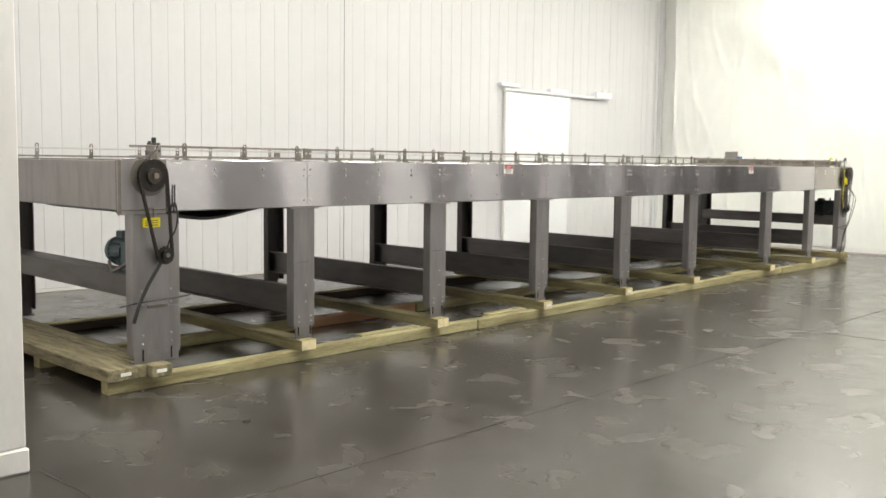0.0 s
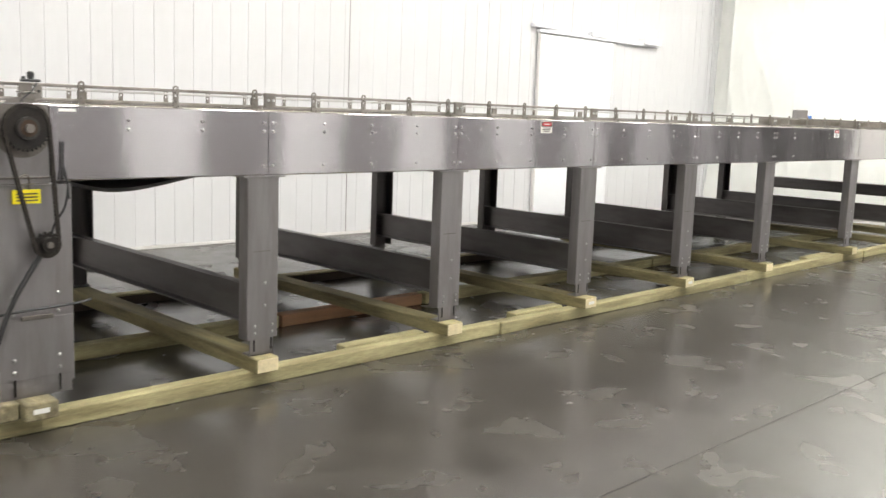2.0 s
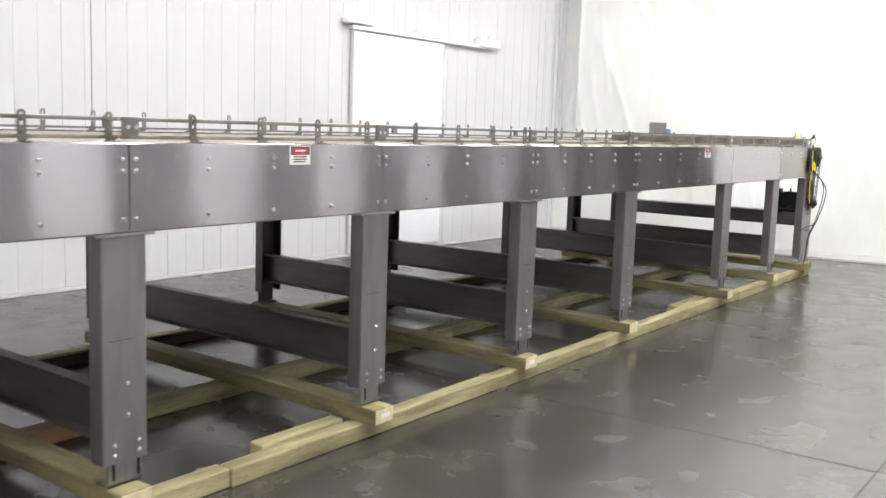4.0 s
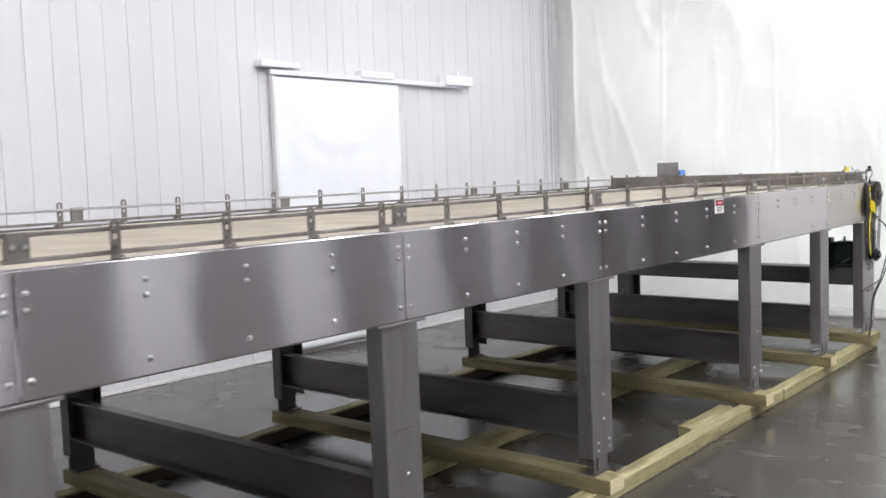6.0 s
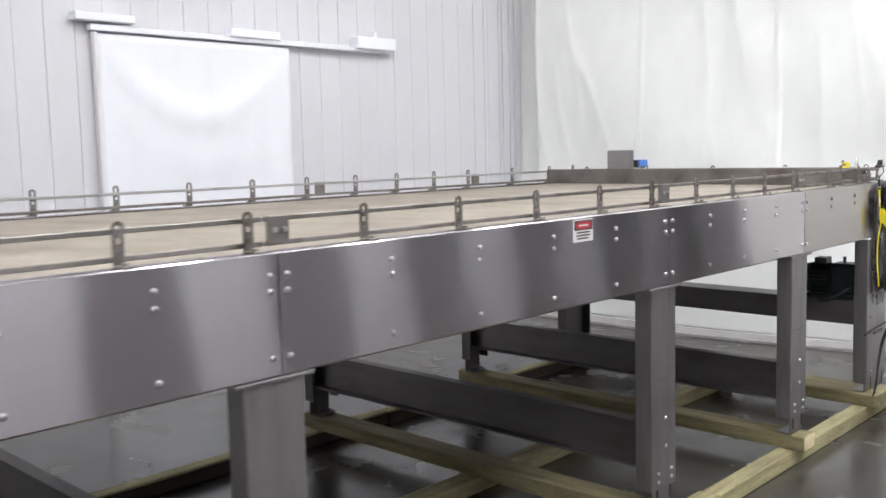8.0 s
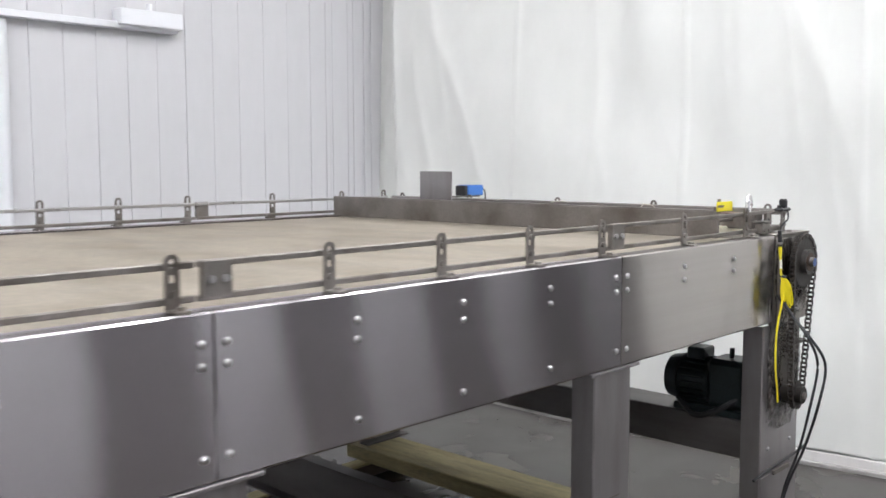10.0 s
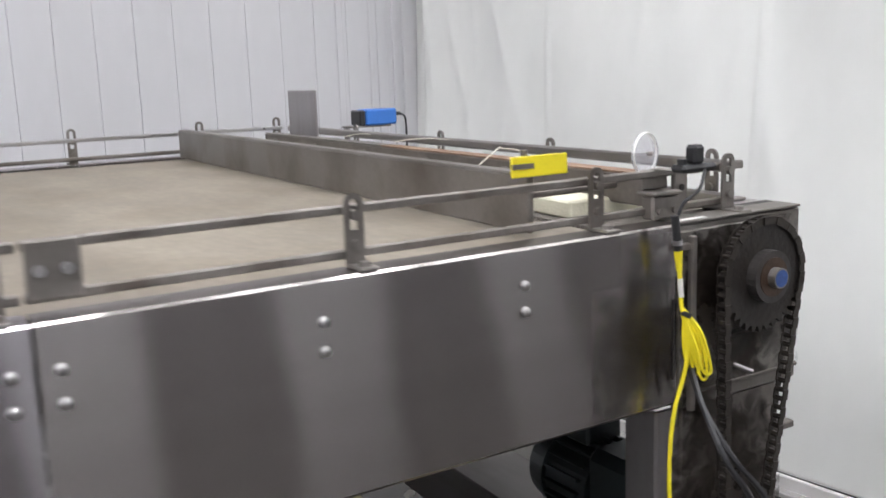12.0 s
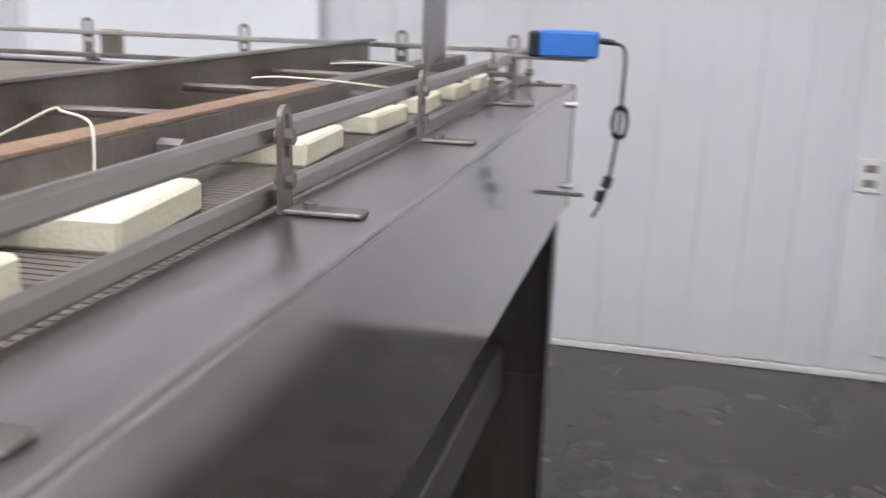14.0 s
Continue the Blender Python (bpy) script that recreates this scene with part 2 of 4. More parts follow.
def floor_material():
    """Polished, stained concrete: clouds, darker smears, fine specks, sealed gloss that varies."""
    m, nt, p = nodes_of("polished_concrete")
    geo = nt.nodes.new("ShaderNodeNewGeometry")
    away = nt.nodes.new("ShaderNodeVectorMath")
    away.operation = "ADD"
    away.inputs[1].default_value = (3.71, 1.37, 0.373)
    link(nt, geo.outputs["Position"], away.inputs[0])
    facts = []
    for sc, det, dist in ((0.9, 5, 0.3), (3.0, 7, 0.5), (11.0, 8, 0.3)):
        n = nt.nodes.new("ShaderNodeTexNoise")
        n.inputs["Scale"].default_value, n.inputs["Detail"].default_value, n.inputs["Distortion"].default_value = sc, det, dist
        link(nt, away.outputs[0], n.inputs["Vector"])
        facts.append(n.outputs[0])
    r = nt.nodes.new("ShaderNodeValToRGB")
    e = r.color_ramp.elements
    e[0].position, e[0].color = 0.33, (0.026, 0.0235, 0.021, 1)
    e[1].position, e[1].color = 0.76, (0.082, 0.075, 0.066, 1)
    mid = e.new(0.50)
    mid.color = (0.049, 0.0442, 0.0387, 1)
    s1 = nt.nodes.new("ShaderNodeMath")
    s1.operation, s1.inputs[1].default_value = "MULTIPLY", 0.22
    link(nt, facts[0], s1.inputs[0])
    s2 = nt.nodes.new("ShaderNodeMath")
    s2.operation, s2.inputs[1].default_value = "MULTIPLY_ADD", 0.36
    link(nt, facts[1], s2.inputs[0])
    link(nt, s1.outputs[0], s2.inputs[2])
    s3 = nt.nodes.new("ShaderNodeMath")
    s3.operation, s3.inputs[1].default_value = "MULTIPLY_ADD", 0.42
    link(nt, facts[2], s3.inputs[0])
    link(nt, s2.outputs[0], s3.inputs[2])
    link(nt, s3.outputs[0], r.inputs[0])
    link(nt, r.outputs[0], p.inputs["Base Color"])
    rr = nt.nodes.new("ShaderNodeMapRange")
    rr.inputs[1].default_value, rr.inputs[2].default_value, rr.inputs[3].default_value, rr.inputs[4].default_value = 0.35, 0.65, 0.2, 0.29
    link(nt, facts[1], rr.inputs[0])
    link(nt, rr.outputs[0], p.inputs["Roughness"])
    p.inputs["Specular IOR Level"].default_value = 0.58
    return m


M_FLOOR = floor_material()


def grease_material(name, thick):
    """A film of black-brown grease, thick in the middle and broken up towards its edge."""
    m, nt, p = nodes_of(name)
    co = nt.nodes.new("ShaderNodeTexCoord")
    flat = nt.nodes.new("ShaderNodeVectorMath")
    flat.operation = "MULTIPLY"
    flat.inputs[1].default_value = (1, 0, 1)
    link(nt, co.outputs["Generated"], flat.inputs[0])
    dist = nt.nodes.new("ShaderNodeVectorMath")
    dist.operation = "DISTANCE"
    dist.inputs[1].default_value = (0.5, 0, 0.5)
    link(nt, flat.outputs[0], dist.inputs[0])
    n = nt.nodes.new("ShaderNodeTexNoise")
    n.inputs["Scale"].default_value, n.inputs["Detail"].default_value, n.inputs["Distortion"].default_value = 26, 6, 0.8
    geo = nt.nodes.new("ShaderNodeNewGeometry")
    link(nt, geo.outputs["Position"], n.inputs["Vector"])
    sub = nt.nodes.new("ShaderNodeMath")
    sub.operation, sub.inputs[1].default_value = "MULTIPLY_ADD", 0.9
    link(nt, n.outputs[0], sub.inputs[0])
    link(nt, dist.outputs["Value"], sub.inputs[2])
    r = nt.nodes.new("ShaderNodeMapRange")
    r.inputs[1].default_value, r.inputs[2].default_value, r.inputs[3].default_value, r.inputs[4].default_value = 0.55, 1.02, thick, 0.0
    link(nt, sub.outputs[0], r.inputs[0])
    p.inputs["Base Color"].default_value = (0.020, 0.014, 0.010, 1)
    p.inputs["Roughness"].default_value = 0.5
    link(nt, r.outputs[0], p.inputs["Alpha"])
    return m


M_GREASE = grease_material("grease_film", 0.92)
M_SMEAR = grease_material("thin_smear", 0.32)
M_STREAK = mat("thin_grease_streak", (0.03, 0.024, 0.02), 0.45, 0.0, 0.4, 30, 150, 0.1)
M_STREAK.node_tree.nodes["Principled BSDF"].inputs["Alpha"].default_value = 0.55


# ---- mesh helpers ----
def mesh(name, bm, material):
    me = bpy.data.meshes.new(name)
    bmesh.ops.recalc_face_normals(bm, faces=bm.faces[:])
    bm.to_mesh(me)
    bm.free()
    me.materials.append(material)
    return me


def thing(name, label, category, group="", kind=""):
    return tagged(new(name), label, category, group, kind)


LEAN = 0.04            # how far the back wall draws off from the line of the machine
lean = {"on": False, "door": False}
skew = {"by": 0.0}     # how far the machine stands out of square, metres along per metre across


def part(name, bm, material, parent=None, label="", smooth=False):
    if not isinstance(bm, bpy.types.Mesh):
        for v in bm.verts:
            v.co.x += skew["by"] * v.co.y
            if lean["on"]:
                off = LEAN * (12.6 - v.co.x)
                v.co.y += off
                if lean["door"]:
                    v.co.x += 0.72 * off
                    v.co.z += 0.14 * off * (v.co.z > 1)
    me = bm if isinstance(bm, bpy.types.Mesh) else mesh(name, bm, material)
    if smooth:
        for f in me.polygons:
            f.use_smooth = True
    ob = new(name, me)
    if parent:
        ob.parent = parent
    if label:
        tagged(ob, label)
    return ob


def at(me, parent, name, m, label=""):
    ob = part(name, me, None, parent, label)
    ob.matrix_local = Matrix.Translation((skew["by"] * m.translation.y, 0, 0)) @ m
    return ob


def box(bm, x0, x1, y0, y1, z0, z1, bevel=0.0):
    r = bmesh.ops.create_cube(bm, size=1, matrix=Matrix.Translation(((x0 + x1) / 2, (y0 + y1) / 2, (z0 + z1) / 2)) @ Matrix.Diagonal((x1 - x0, y1 - y0, z1 - z0, 1)))
    if bevel:
        es = list({e for v in r["verts"] for e in v.link_edges})
        bmesh.ops.bevel(bm, geom=es, offset=bevel, segments=1, affect="EDGES")
    return bm


def B(x0, x1, y0, y1, z0, z1, bevel=0.0):
    return box(bmesh.new(), x0, x1, y0, y1, z0, z1, bevel)


def cyl(bm, a, b, r, r2=None, seg=16):
    a, b = Vector(a), Vector(b)
    d = b - a
    m = Matrix.Translation((a + b) / 2) @ d.to_track_quat("Z", "Y").to_matrix().to_4x4()
    bmesh.ops.create_cone(bm, cap_ends=True, segments=seg, radius1=r, radius2=r if r2 is None else r2, depth=d.length, matrix=m)
    return bm


def C(a, b, r, r2=None, seg=16):
    return cyl(bmesh.new(), a, b, r, r2, seg)


def tube(points, r, steps=10, seg=6):
    """A round cord swept along a smooth line through the points."""
    pts = [Vector(p) for p in points]
    line = []
    for i in range(len(pts) - 1):
        p0, p1, p2, p3 = pts[max(i - 1, 0)], pts[i], pts[i + 1], pts[min(i + 2, len(pts) - 1)]
        for k in range(steps):
            t = k / steps
            line.append(0.5 * (2 * p1 + (p2 - p0) * t + (2 * p0 - 5 * p1 + 4 * p2 - p3) * t * t + (3 * p1 - p0 - 3 * p2 + p3) * t ** 3))
    line.append(pts[-1])
    bm = bmesh.new()
    rings = []
    for i, p in enumerate(line):
        d = (line[min(i + 1, len(line) - 1)] - line[max(i - 1, 0)]).normalized()
        q = d.to_track_quat("Z", "Y")
        rings.append([bm.verts.new(p + q @ Vector((r * math.cos(2 * math.pi * k / seg), r * math.sin(2 * math.pi * k / seg), 0))) for k in range(seg)])
    for a, b in zip(rings, rings[1:]):
        for k in range(seg):
            bm.faces.new((a[k], a[(k + 1) % seg], b[(k + 1) % seg], b[k]))
    bm.faces.new(rings[0][::-1])
    bm.faces.new(rings[-1])
    return bm


def extrude_outline(outline, m, depth):
    """A flat outline (x, y) pulled to a plate of that depth along its own z, then laid by m."""
    bm = bmesh.new()
    lo = [bm.verts.new(m @ Vector((x, y, 0))) for x, y in outline]
    hi = [bm.verts.new(m @ Vector((x, y, depth))) for x, y in outline]
    n = len(outline)
    bm.faces.new(lo[::-1])
    bm.faces.new(hi)
    for i in range(n):
        bm.faces.new((lo[i], lo[(i + 1) % n], hi[(i + 1) % n], hi[i]))
    return bm


# ---- the hall ----
YB = 3.95        # back wall
XR = 13.33       # sheeting on the right
X0, X1, Y0 = -6.0, 24.0, -6.6

floor = part("floor", B(X0, X1, Y0, YB + 1.2, -0.2, 0.0), M_FLOOR)
tagged(floor, "polished stained grey-brown concrete floor with glossy sealer", "floor", kind="structure")
# saw-cut joints, a hair above the slab
for k, (xa, ya, xb, yb, w) in enumerate([(-6, -1.86, 24, -2.06, 0.006), (5.72, -6.5, 5.72, 4.1, 0.006), (-0.25, -6.5, -0.25, -1.0, 0.006), (12.6, -6.5, 12.6, -1.7, 0.006)]):
    j = extrude_outline([(-w / 2, 0), (w / 2, 0), (w / 2, math.hypot(xb - xa, yb - ya)), (-w / 2, math.hypot(xb - xa, yb - ya))], Matrix.Translation((xa, ya, 0.0005)) @ Matrix.Rotation(math.atan2(-(xb - xa), yb - ya), 4, "Z"), 0.0012)
    tagged(part("floor_joint", j, M_RUBBER), "dark saw-cut joint in the concrete floor", "floor joint", kind="structure")

lean["on"] = True
back = tagged(part("wall_north", B(X0, X1, YB + 0.012, YB + 0.2, 0, CEIL + 0.3), M_WALL), "white ribbed metal wall panels", "wall", kind="structure")

lean["on"] = False


def foot(y):
    """Front of the kerb along the sheeting: it runs in towards the machine, then swings away."""
    return 13.13 - 0.05 * (YB - y) + 0.16 * max(0.0, 1.9 - y)


sheet_bm = bmesh.new()
NY, NZ = 300, 150
grid = []
for i in range(NY + 1):
    row = []
    for k in range(NZ + 1):
        z = 0.07 + (k / NZ) ** 1.15 * (CEIL - 0.07)
        edge = YB - 0.02
        y = edge - (edge + 1.64) * i / NY
        low = math.exp(-((z - 0.07) / 0.9) ** 1.2)
        f = 0.045 * noise.noise(Vector((y * 1.1, z * 0.35, 3.0))) + 0.024 * noise.noise(Vector((y * 3.2 + z * 0.8, z * 0.7, 9.0)))
        f += 0.045 * noise.noise(Vector((y * 0.8 - z * 0.9, z * 0.9, 21.0)))
        f += 0.012 * noise.noise(Vector((y * 5.0 + z * 1.7, z * 1.6 - y, 33.0)))
        for u, v, amp, seed in ((1.9, -0.3, 0.013, 40.0), (1.3, 0.5, 0.008, 60.0), (3.2, -0.4, 0.009, 80.0), (2.2, 0.9, 0.006, 100.0)):
            f -= amp * max(0.0, 1.0 - 4.5 * abs(noise.noise(Vector((y * u + z * v * 0.5, z * 0.45 - y * 0.2, seed))))) ** 2
        seam = sum(0.02 * math.exp(-((y - s) / 0.012) ** 2) for s in (2.55, 1.35, 0.35, -0.9))
        hem = 0.10 * math.exp((y - 3.62) / 0.5) if y < 3.62 else 0.10 - 0.17 * min(1.0, (y - 3.62) / 0.05)
        row.append(sheet_bm.verts.new((13.28 * (1 - low) + (foot(y) + 0.068) * low + f * (1 - 0.7 * low) - (seam * 0.6 + hem) * (1 - low), y, z)))
    grid.append(row)
for a, b in zip(grid, grid[1:]):
    for k in range(NZ):
        sheet_bm.faces.new((a[k], b[k], b[k + 1], a[k + 1]))
sheet = part("wall_east", sheet_bm, M_SHEET, None, smooth=True)
tagged(sheet, "white plastic sheeting hung as a wall, softly creased", "wall", kind="structure")
sol = sheet.modifiers.new("thickness", "SOLIDIFY")
sol.thickness, sol.offset = 0.012, 0.0
tagged(part("wall_east_backing", B(XR + 0.12, XR + 0.25, -1.7, YB + 0.03, 0, CEIL + 0.3), M_WALL), "white wall behind the plastic sheeting", "wall", kind="structure")


def along_kerb(d0, d1, z0, z1):
    """A strip that follows the foot of the sheeting, d0 to d1 behind its front."""
    bm = bmesh.new()
    prev = None
    for i in range(41):
        y = YB - 0.024 - (YB + 1.62) * i / 40
        w = 0.003 * noise.noise(Vector((y * 2.0, 0, 0)))
        ring = [bm.verts.new((foot(y) + d + w, y, z)) for d, z in ((d0, z0), (d1, z0), (d1, z1 - 0.004), (d1 - 0.004, z1), (d0 + 0.004, z1), (d0, z1 - 0.004))]
        if prev:
            for k in range(6):
                bm.faces.new((prev[k], prev[(k + 1) % 6], ring[(k + 1) % 6], ring[k]))
        else:
            bm.faces.new(ring)
        prev = ring
    bm.faces.new(prev[::-1])
    return bm


tagged(part("baseboard", along_kerb(0.0, 0.038, 0, 0.02), M_KERB), "scuffed grey lower lip of the kerb under the sheeting", "kerb", kind="structure")
tagged(part("baseboard", along_kerb(0.0385, 0.058, 0, 0.068), M_JAMB), "scuffed white kerb along the foot of the sheeting", "kerb", kind="structure")
lean["on"] = True
for x0, x1, d in ((12.80, 12.84, 0.008), (13.0, 13.02, 0.010), (13.05, 13.11, 0.014), (13.15, 13.175, 0.018), (13.22, 13.30, 0.014), (13.36, 13.40, 0.02)):
    tagged(part("trim_corner", B(x0, x1, YB - d, YB - 0.0035, 0.11 if x1 > 13 else 0.031, CEIL - 0.002, 0.004), M_WALL), "white folded corner flashing on the metal wall", "trim", kind="structure")
tagged(part("trim_base", B(X0, 13.12, YB - 0.022, YB - 0.001, 0, 0.03, 0.004), M_JAMB), "narrow white strip at the foot of the wall", "trim", kind="structure")
lean["on"] = False

# insulated partition whose end stands beside the way in
west = tagged(part("wall_west", B(-0.43, -0.295, -0.98, YB + 0.5, 0.11, CEIL, 0.006), M_JAMB), "scuffed white partition wall with a bare end", "wall", kind="structure")
tagged(part("baseboard_west", B(-0.44, -0.285, -0.99, YB + 0.5, 0, 0.108, 0.008), M_JAMB), "scuffed white kerb under the partition", "kerb", kind="structure")

# unseen end walls added to close the hall, grey to hold down reflected light
tagged(part("wall_far_west", B(X0 - 0.2, X0, Y0, YB + 1.2, 0, CEIL + 0.3), M_BLOCK), "plain grey unseen wall that closes the hall", "wall", kind="structure")
tagged(part("wall_far_east", B(X1, X1 + 0.2, Y0, YB + 1.2, 0, CEIL + 0.3), M_BLOCK), "plain grey unseen wall that closes the hall", "wall", kind="structure")
tagged(part("wall_south", B(X0, X1, Y0 - 0.2, Y0, 0, CEIL + 0.3), M_DOOR), "plain white unseen wall with grey strips for reflections", "wall", kind="structure")
ceil = tagged(part("ceiling", B(X0, X1, Y0, YB + 1.2, CEIL, CEIL + 0.2), M_CEIL), "white panel ceiling", "ceiling", kind="structure")
# unseen dark strips, added so the steel panels reflect upright bands
for k in range(13):
    x = -4.84 + 2.13 * k
    tagged(part("door", B(x, x + 1.13, Y0 + 0.001, Y0 + 0.04, 0, 4.6, 0.01), M_GREY), "tall dark strip added to the unseen white wall for reflections", "door", group="roller doors", kind="structure")

for k, (x, y) in enumerate(LAMPS):
    t = thing("ceiling_light", "white tube light fixture on the ceiling", "ceiling light", group="ceiling lights")
    t.location = (x, y, CEIL)
    part("housing", B(-0.26, 0.26, -1.25, 1.25, -0.09, -0.005, 0.01), M_FIXT, t)
    part("diffuser", B(-0.225, 0.225, -1.2, 1.2, -0.11, -0.092, 0.004), M_TUBE, t, "glowing diffuser")

lean["on"] = True
tagged(part("trim_joint", B(6.046, 6.054, YB - 0.003, YB + 0.0004, 0.032, CEIL - 0.002), M_LEG), "thin grey joint between wall panels", "trim", kind="structure")

# sliding sheet door on the back wall with its track
lean["door"] = True
door = thing("door_1", "white sagging sheet door hung on a wall track", "door", kind="structure")
cloth = bmesh.new()
rows = []
for i in range(41):
    x = 8.945 + 1.56 * i / 40
    u = (x - 9.72) / 0.55
    col = []
    for k in range(59):
        z = 0.04 + 2.32 * k / 58
        sagz = 1.82 + 0.26 * u * u
        f = 0.030 * math.exp(-((z - sagz) / 0.11) ** 2) * math.exp(-u * u * 0.6) + 0.018 * math.exp(-((z - sagz + 0.3) / 0.16) ** 2) * math.exp(-u * u)
        f += 0.010 * noise.noise(Vector((x * 2.2, z * 1.3, 5.0))) + 0.006 * noise.noise(Vector((x * 6.0, z * 1.1, 8.0)))
        col.append(cloth.verts.new((x, 3.9 - f * min(1.0, (2.36 - z) * 6), z)))
    rows.append(col)
for a, b in zip(rows, rows[1:]):
    for k in range(58):
        cloth.faces.new((a[k], b[k], b[k + 1], a[k + 1]))
leaf = part("door_leaf", cloth, M_DOOR, door, smooth=True)
thick = leaf.modifiers.new("thickness", "SOLIDIFY")
thick.thickness, thick.offset = 0.012, 0.0
part("door_edge", B(8.925, 8.949, 3.88, 3.928, 0.03, 2.37, 0.004), M_JAMB, door, "bent white edge strip")
track = thing("door_track", "white door track with hanger boxes on the wall", "door track", kind="structure")
part("rail", B(8.90, 11.56, 3.87, 3.932, 2.375, 2.415, 0.004), M_DOOR, track)
part("cover_box", B(8.785, 9.205, 3.84, 3.935, 2.432, 2.484, 0.006), M_DOOR, track)
part("cover_box", B(9.96, 10.40, 3.85, 3.935, 2.405, 2.468, 0.006), M_DOOR, track)
part("cover_box", B(11.155, 11.575, 3.83, 3.935, 2.395, 2.492, 0.006), M_DOOR, track)
part("bolt", C((11.36, 3.86, 2.492), (11.36, 3.86, 2.535), 0.018), M_DOOR, track)

lean["door"] = False
sock = thing("wall_outlet", "white wall outlet with two grey sockets", "outlet")
part("plate", B(12.893, 12.983, YB - 0.016, YB - 0.001, 0.81, 0.95, 0.004), M_LABEL, sock)
for z in (0.85, 0.91):
    part("socket", B(12.915, 12.961, YB - 0.021, YB - 0.0165, z - 0.016, z + 0.016, 0.002), M_LEG, sock, "grey socket")
lean["on"] = False


# ---- the conveyor table ----
J = [2.03, 3.336, 4.66, 5.992, 7.328, 9.189, 10.483]     # joints of the side panels, with a leg under each
XA, XB = 0.68, 11.754                                    # the ends
W = 2.22                                                 # across
ZT, ZBOT = 1.335, 1.032                                  # side panels
skew["by"] = 0.036
conveyor = thing("conveyor_table", "long stainless steel accumulation conveyor table on legs", "conveyor")


def dome(r, h, seg=8):
    """A button bolt head that points to -y."""
    bm = bmesh.new()
    rings = []
    for rr, yy in ((r, 0.0), (r * 0.92, -h * 0.55), (r * 0.5, -h * 0.95)):
        rings.append([bm.verts.new((rr * math.cos(2 * math.pi * k / seg), yy, rr * math.sin(2 * math.pi * k / seg))) for k in range(seg)])
    for a, b in zip(rings, rings[1:]):
        for k in range(seg):
            bm.faces.new((a[k], a[(k + 1) % seg], b[(k + 1) % seg], b[k]))
    bm.faces.new(rings[-1])
    bm.faces.new(rings[0][::-1])
    return bm


BOLT = mesh("bolt", dome(0.0082, 0.007), M_PANELBOLT)
for f in BOLT.polygons:
    f.use_smooth = True
SMALLBOLT = mesh("small_bolt", dome(0.0075, 0.007), M_BOLT)


def side_panel(x0, x1, y, s):
    """A folded panel: outer face at y, lips folded inward (s = +1 towards +y)."""
    t = 0.004
    prof = [(0, 0.006), (0.006, 0), (ZT - ZBOT - 0.0035, 0), (ZT - ZBOT, 0.0035), (ZT - ZBOT, 0.055), (ZT - ZBOT - t, 0.055), (ZT - ZBOT - t, t + 0.003), (t, t + 0.003), (t, 0.05), (0, 0.05)]
    bm = bmesh.new()
    a = [bm.verts.new((x0, y + s * d, ZBOT + z)) for z, d in prof]
    b = [bm.verts.new((x1, y + s * d, ZBOT + z)) for z, d in prof]
    n = len(prof)
    for i in range(n):
        bm.faces.new((a[i], a[(i + 1) % n], b[(i + 1) % n], b[i]))
    bm.faces.new(a[::-1])
    bm.faces.new(b)
    return bm


cuts = [XA + 0.302] + J + [XB - 0.302]
for x0, x1 in zip(cuts, cuts[1:]):
    p = part("side_panel", side_panel(x0 + 0.0024, x1 - 0.0024, 0.0, 1), M_DUSTY if x1 > 11.2 else M_STEEL, conveyor, "brushed stainless side panel")
    part("side_panel", side_panel(x0 + 0.0015, x1 - 0.0015, W, -1), M_STEEL, conveyor, "brushed stainless side panel")
    # columns of bolts at even steps, a pair above and one below
    n = 4 if x1 - x0 < 1.6 else 5
    first, last = x0 < 1.0, x1 > 11.2
    if first:
        cols = [1.318, 1.672]
    elif last:
        cols = [10.825, 11.144]
    else:
        cols = [x0 + (x1 - x0) * k / n + (0.008 if k == 1 else 0) for k in range(1, n)]
    for x in cols:
        for z in ((1.28, 1.241) if (first or last) else (1.28, 1.241, 1.079)):
            at(BOLT, p, "bolt", pose(x, 0, z))
    for x, on in ((x0 + 0.026, not first), (x1 - 0.026, not last)):
        if on:
            for z in (1.28, 1.241, 1.079):
                at(BOLT, p, "bolt", pose(x, 0, z))

# end plates in line with the panels
for x0, x1, mm in ((XA, XA + 0.3, M_LEG), (XB - 0.3, XB, M_BEAM)):
    part("end_plate", B(x0, x1, 0.002, 0.02, ZBOT - 0.012, ZT - 0.002, 0.004), mm, conveyor, "grease-stained bearing plate")
    part("end_plate", B(x0, x1, W - 0.02, W - 0.002, ZBOT - 0.012, ZT - 0.002, 0.004), mm, conveyor)
    part("seam_strip", B(x0 + 0.004, x1 - 0.004, -0.006, 0.001, ZBOT + 0.012, ZBOT + 0.02, 0.002), M_DARK, conveyor)
part("edge_strip", B(XA - 0.002, XA + 0.016, -0.008, 0.0015, ZBOT - 0.004, ZT - 0.004, 0.002), M_DARK, conveyor)
part("end_panel", B(XA + 0.01, XA + 0.03, 0.045, W - 0.045, 1.045, ZT - 0.006, 0.005), M_LEG, conveyor, "stainless end panel")
part("end_panel", B(XA + 0.001, XA + 0.02, 0.021, 0.035, 1.03, ZT - 0.003, 0.003), M_DARK, conveyor)
part("end_panel", B(XB - 0.015, XB - 0.002, 0.021, W - 0.021, ZBOT - 0.004, ZT - 0.008, 0.003), M_MIRROR, conveyor, "stainless end panel")
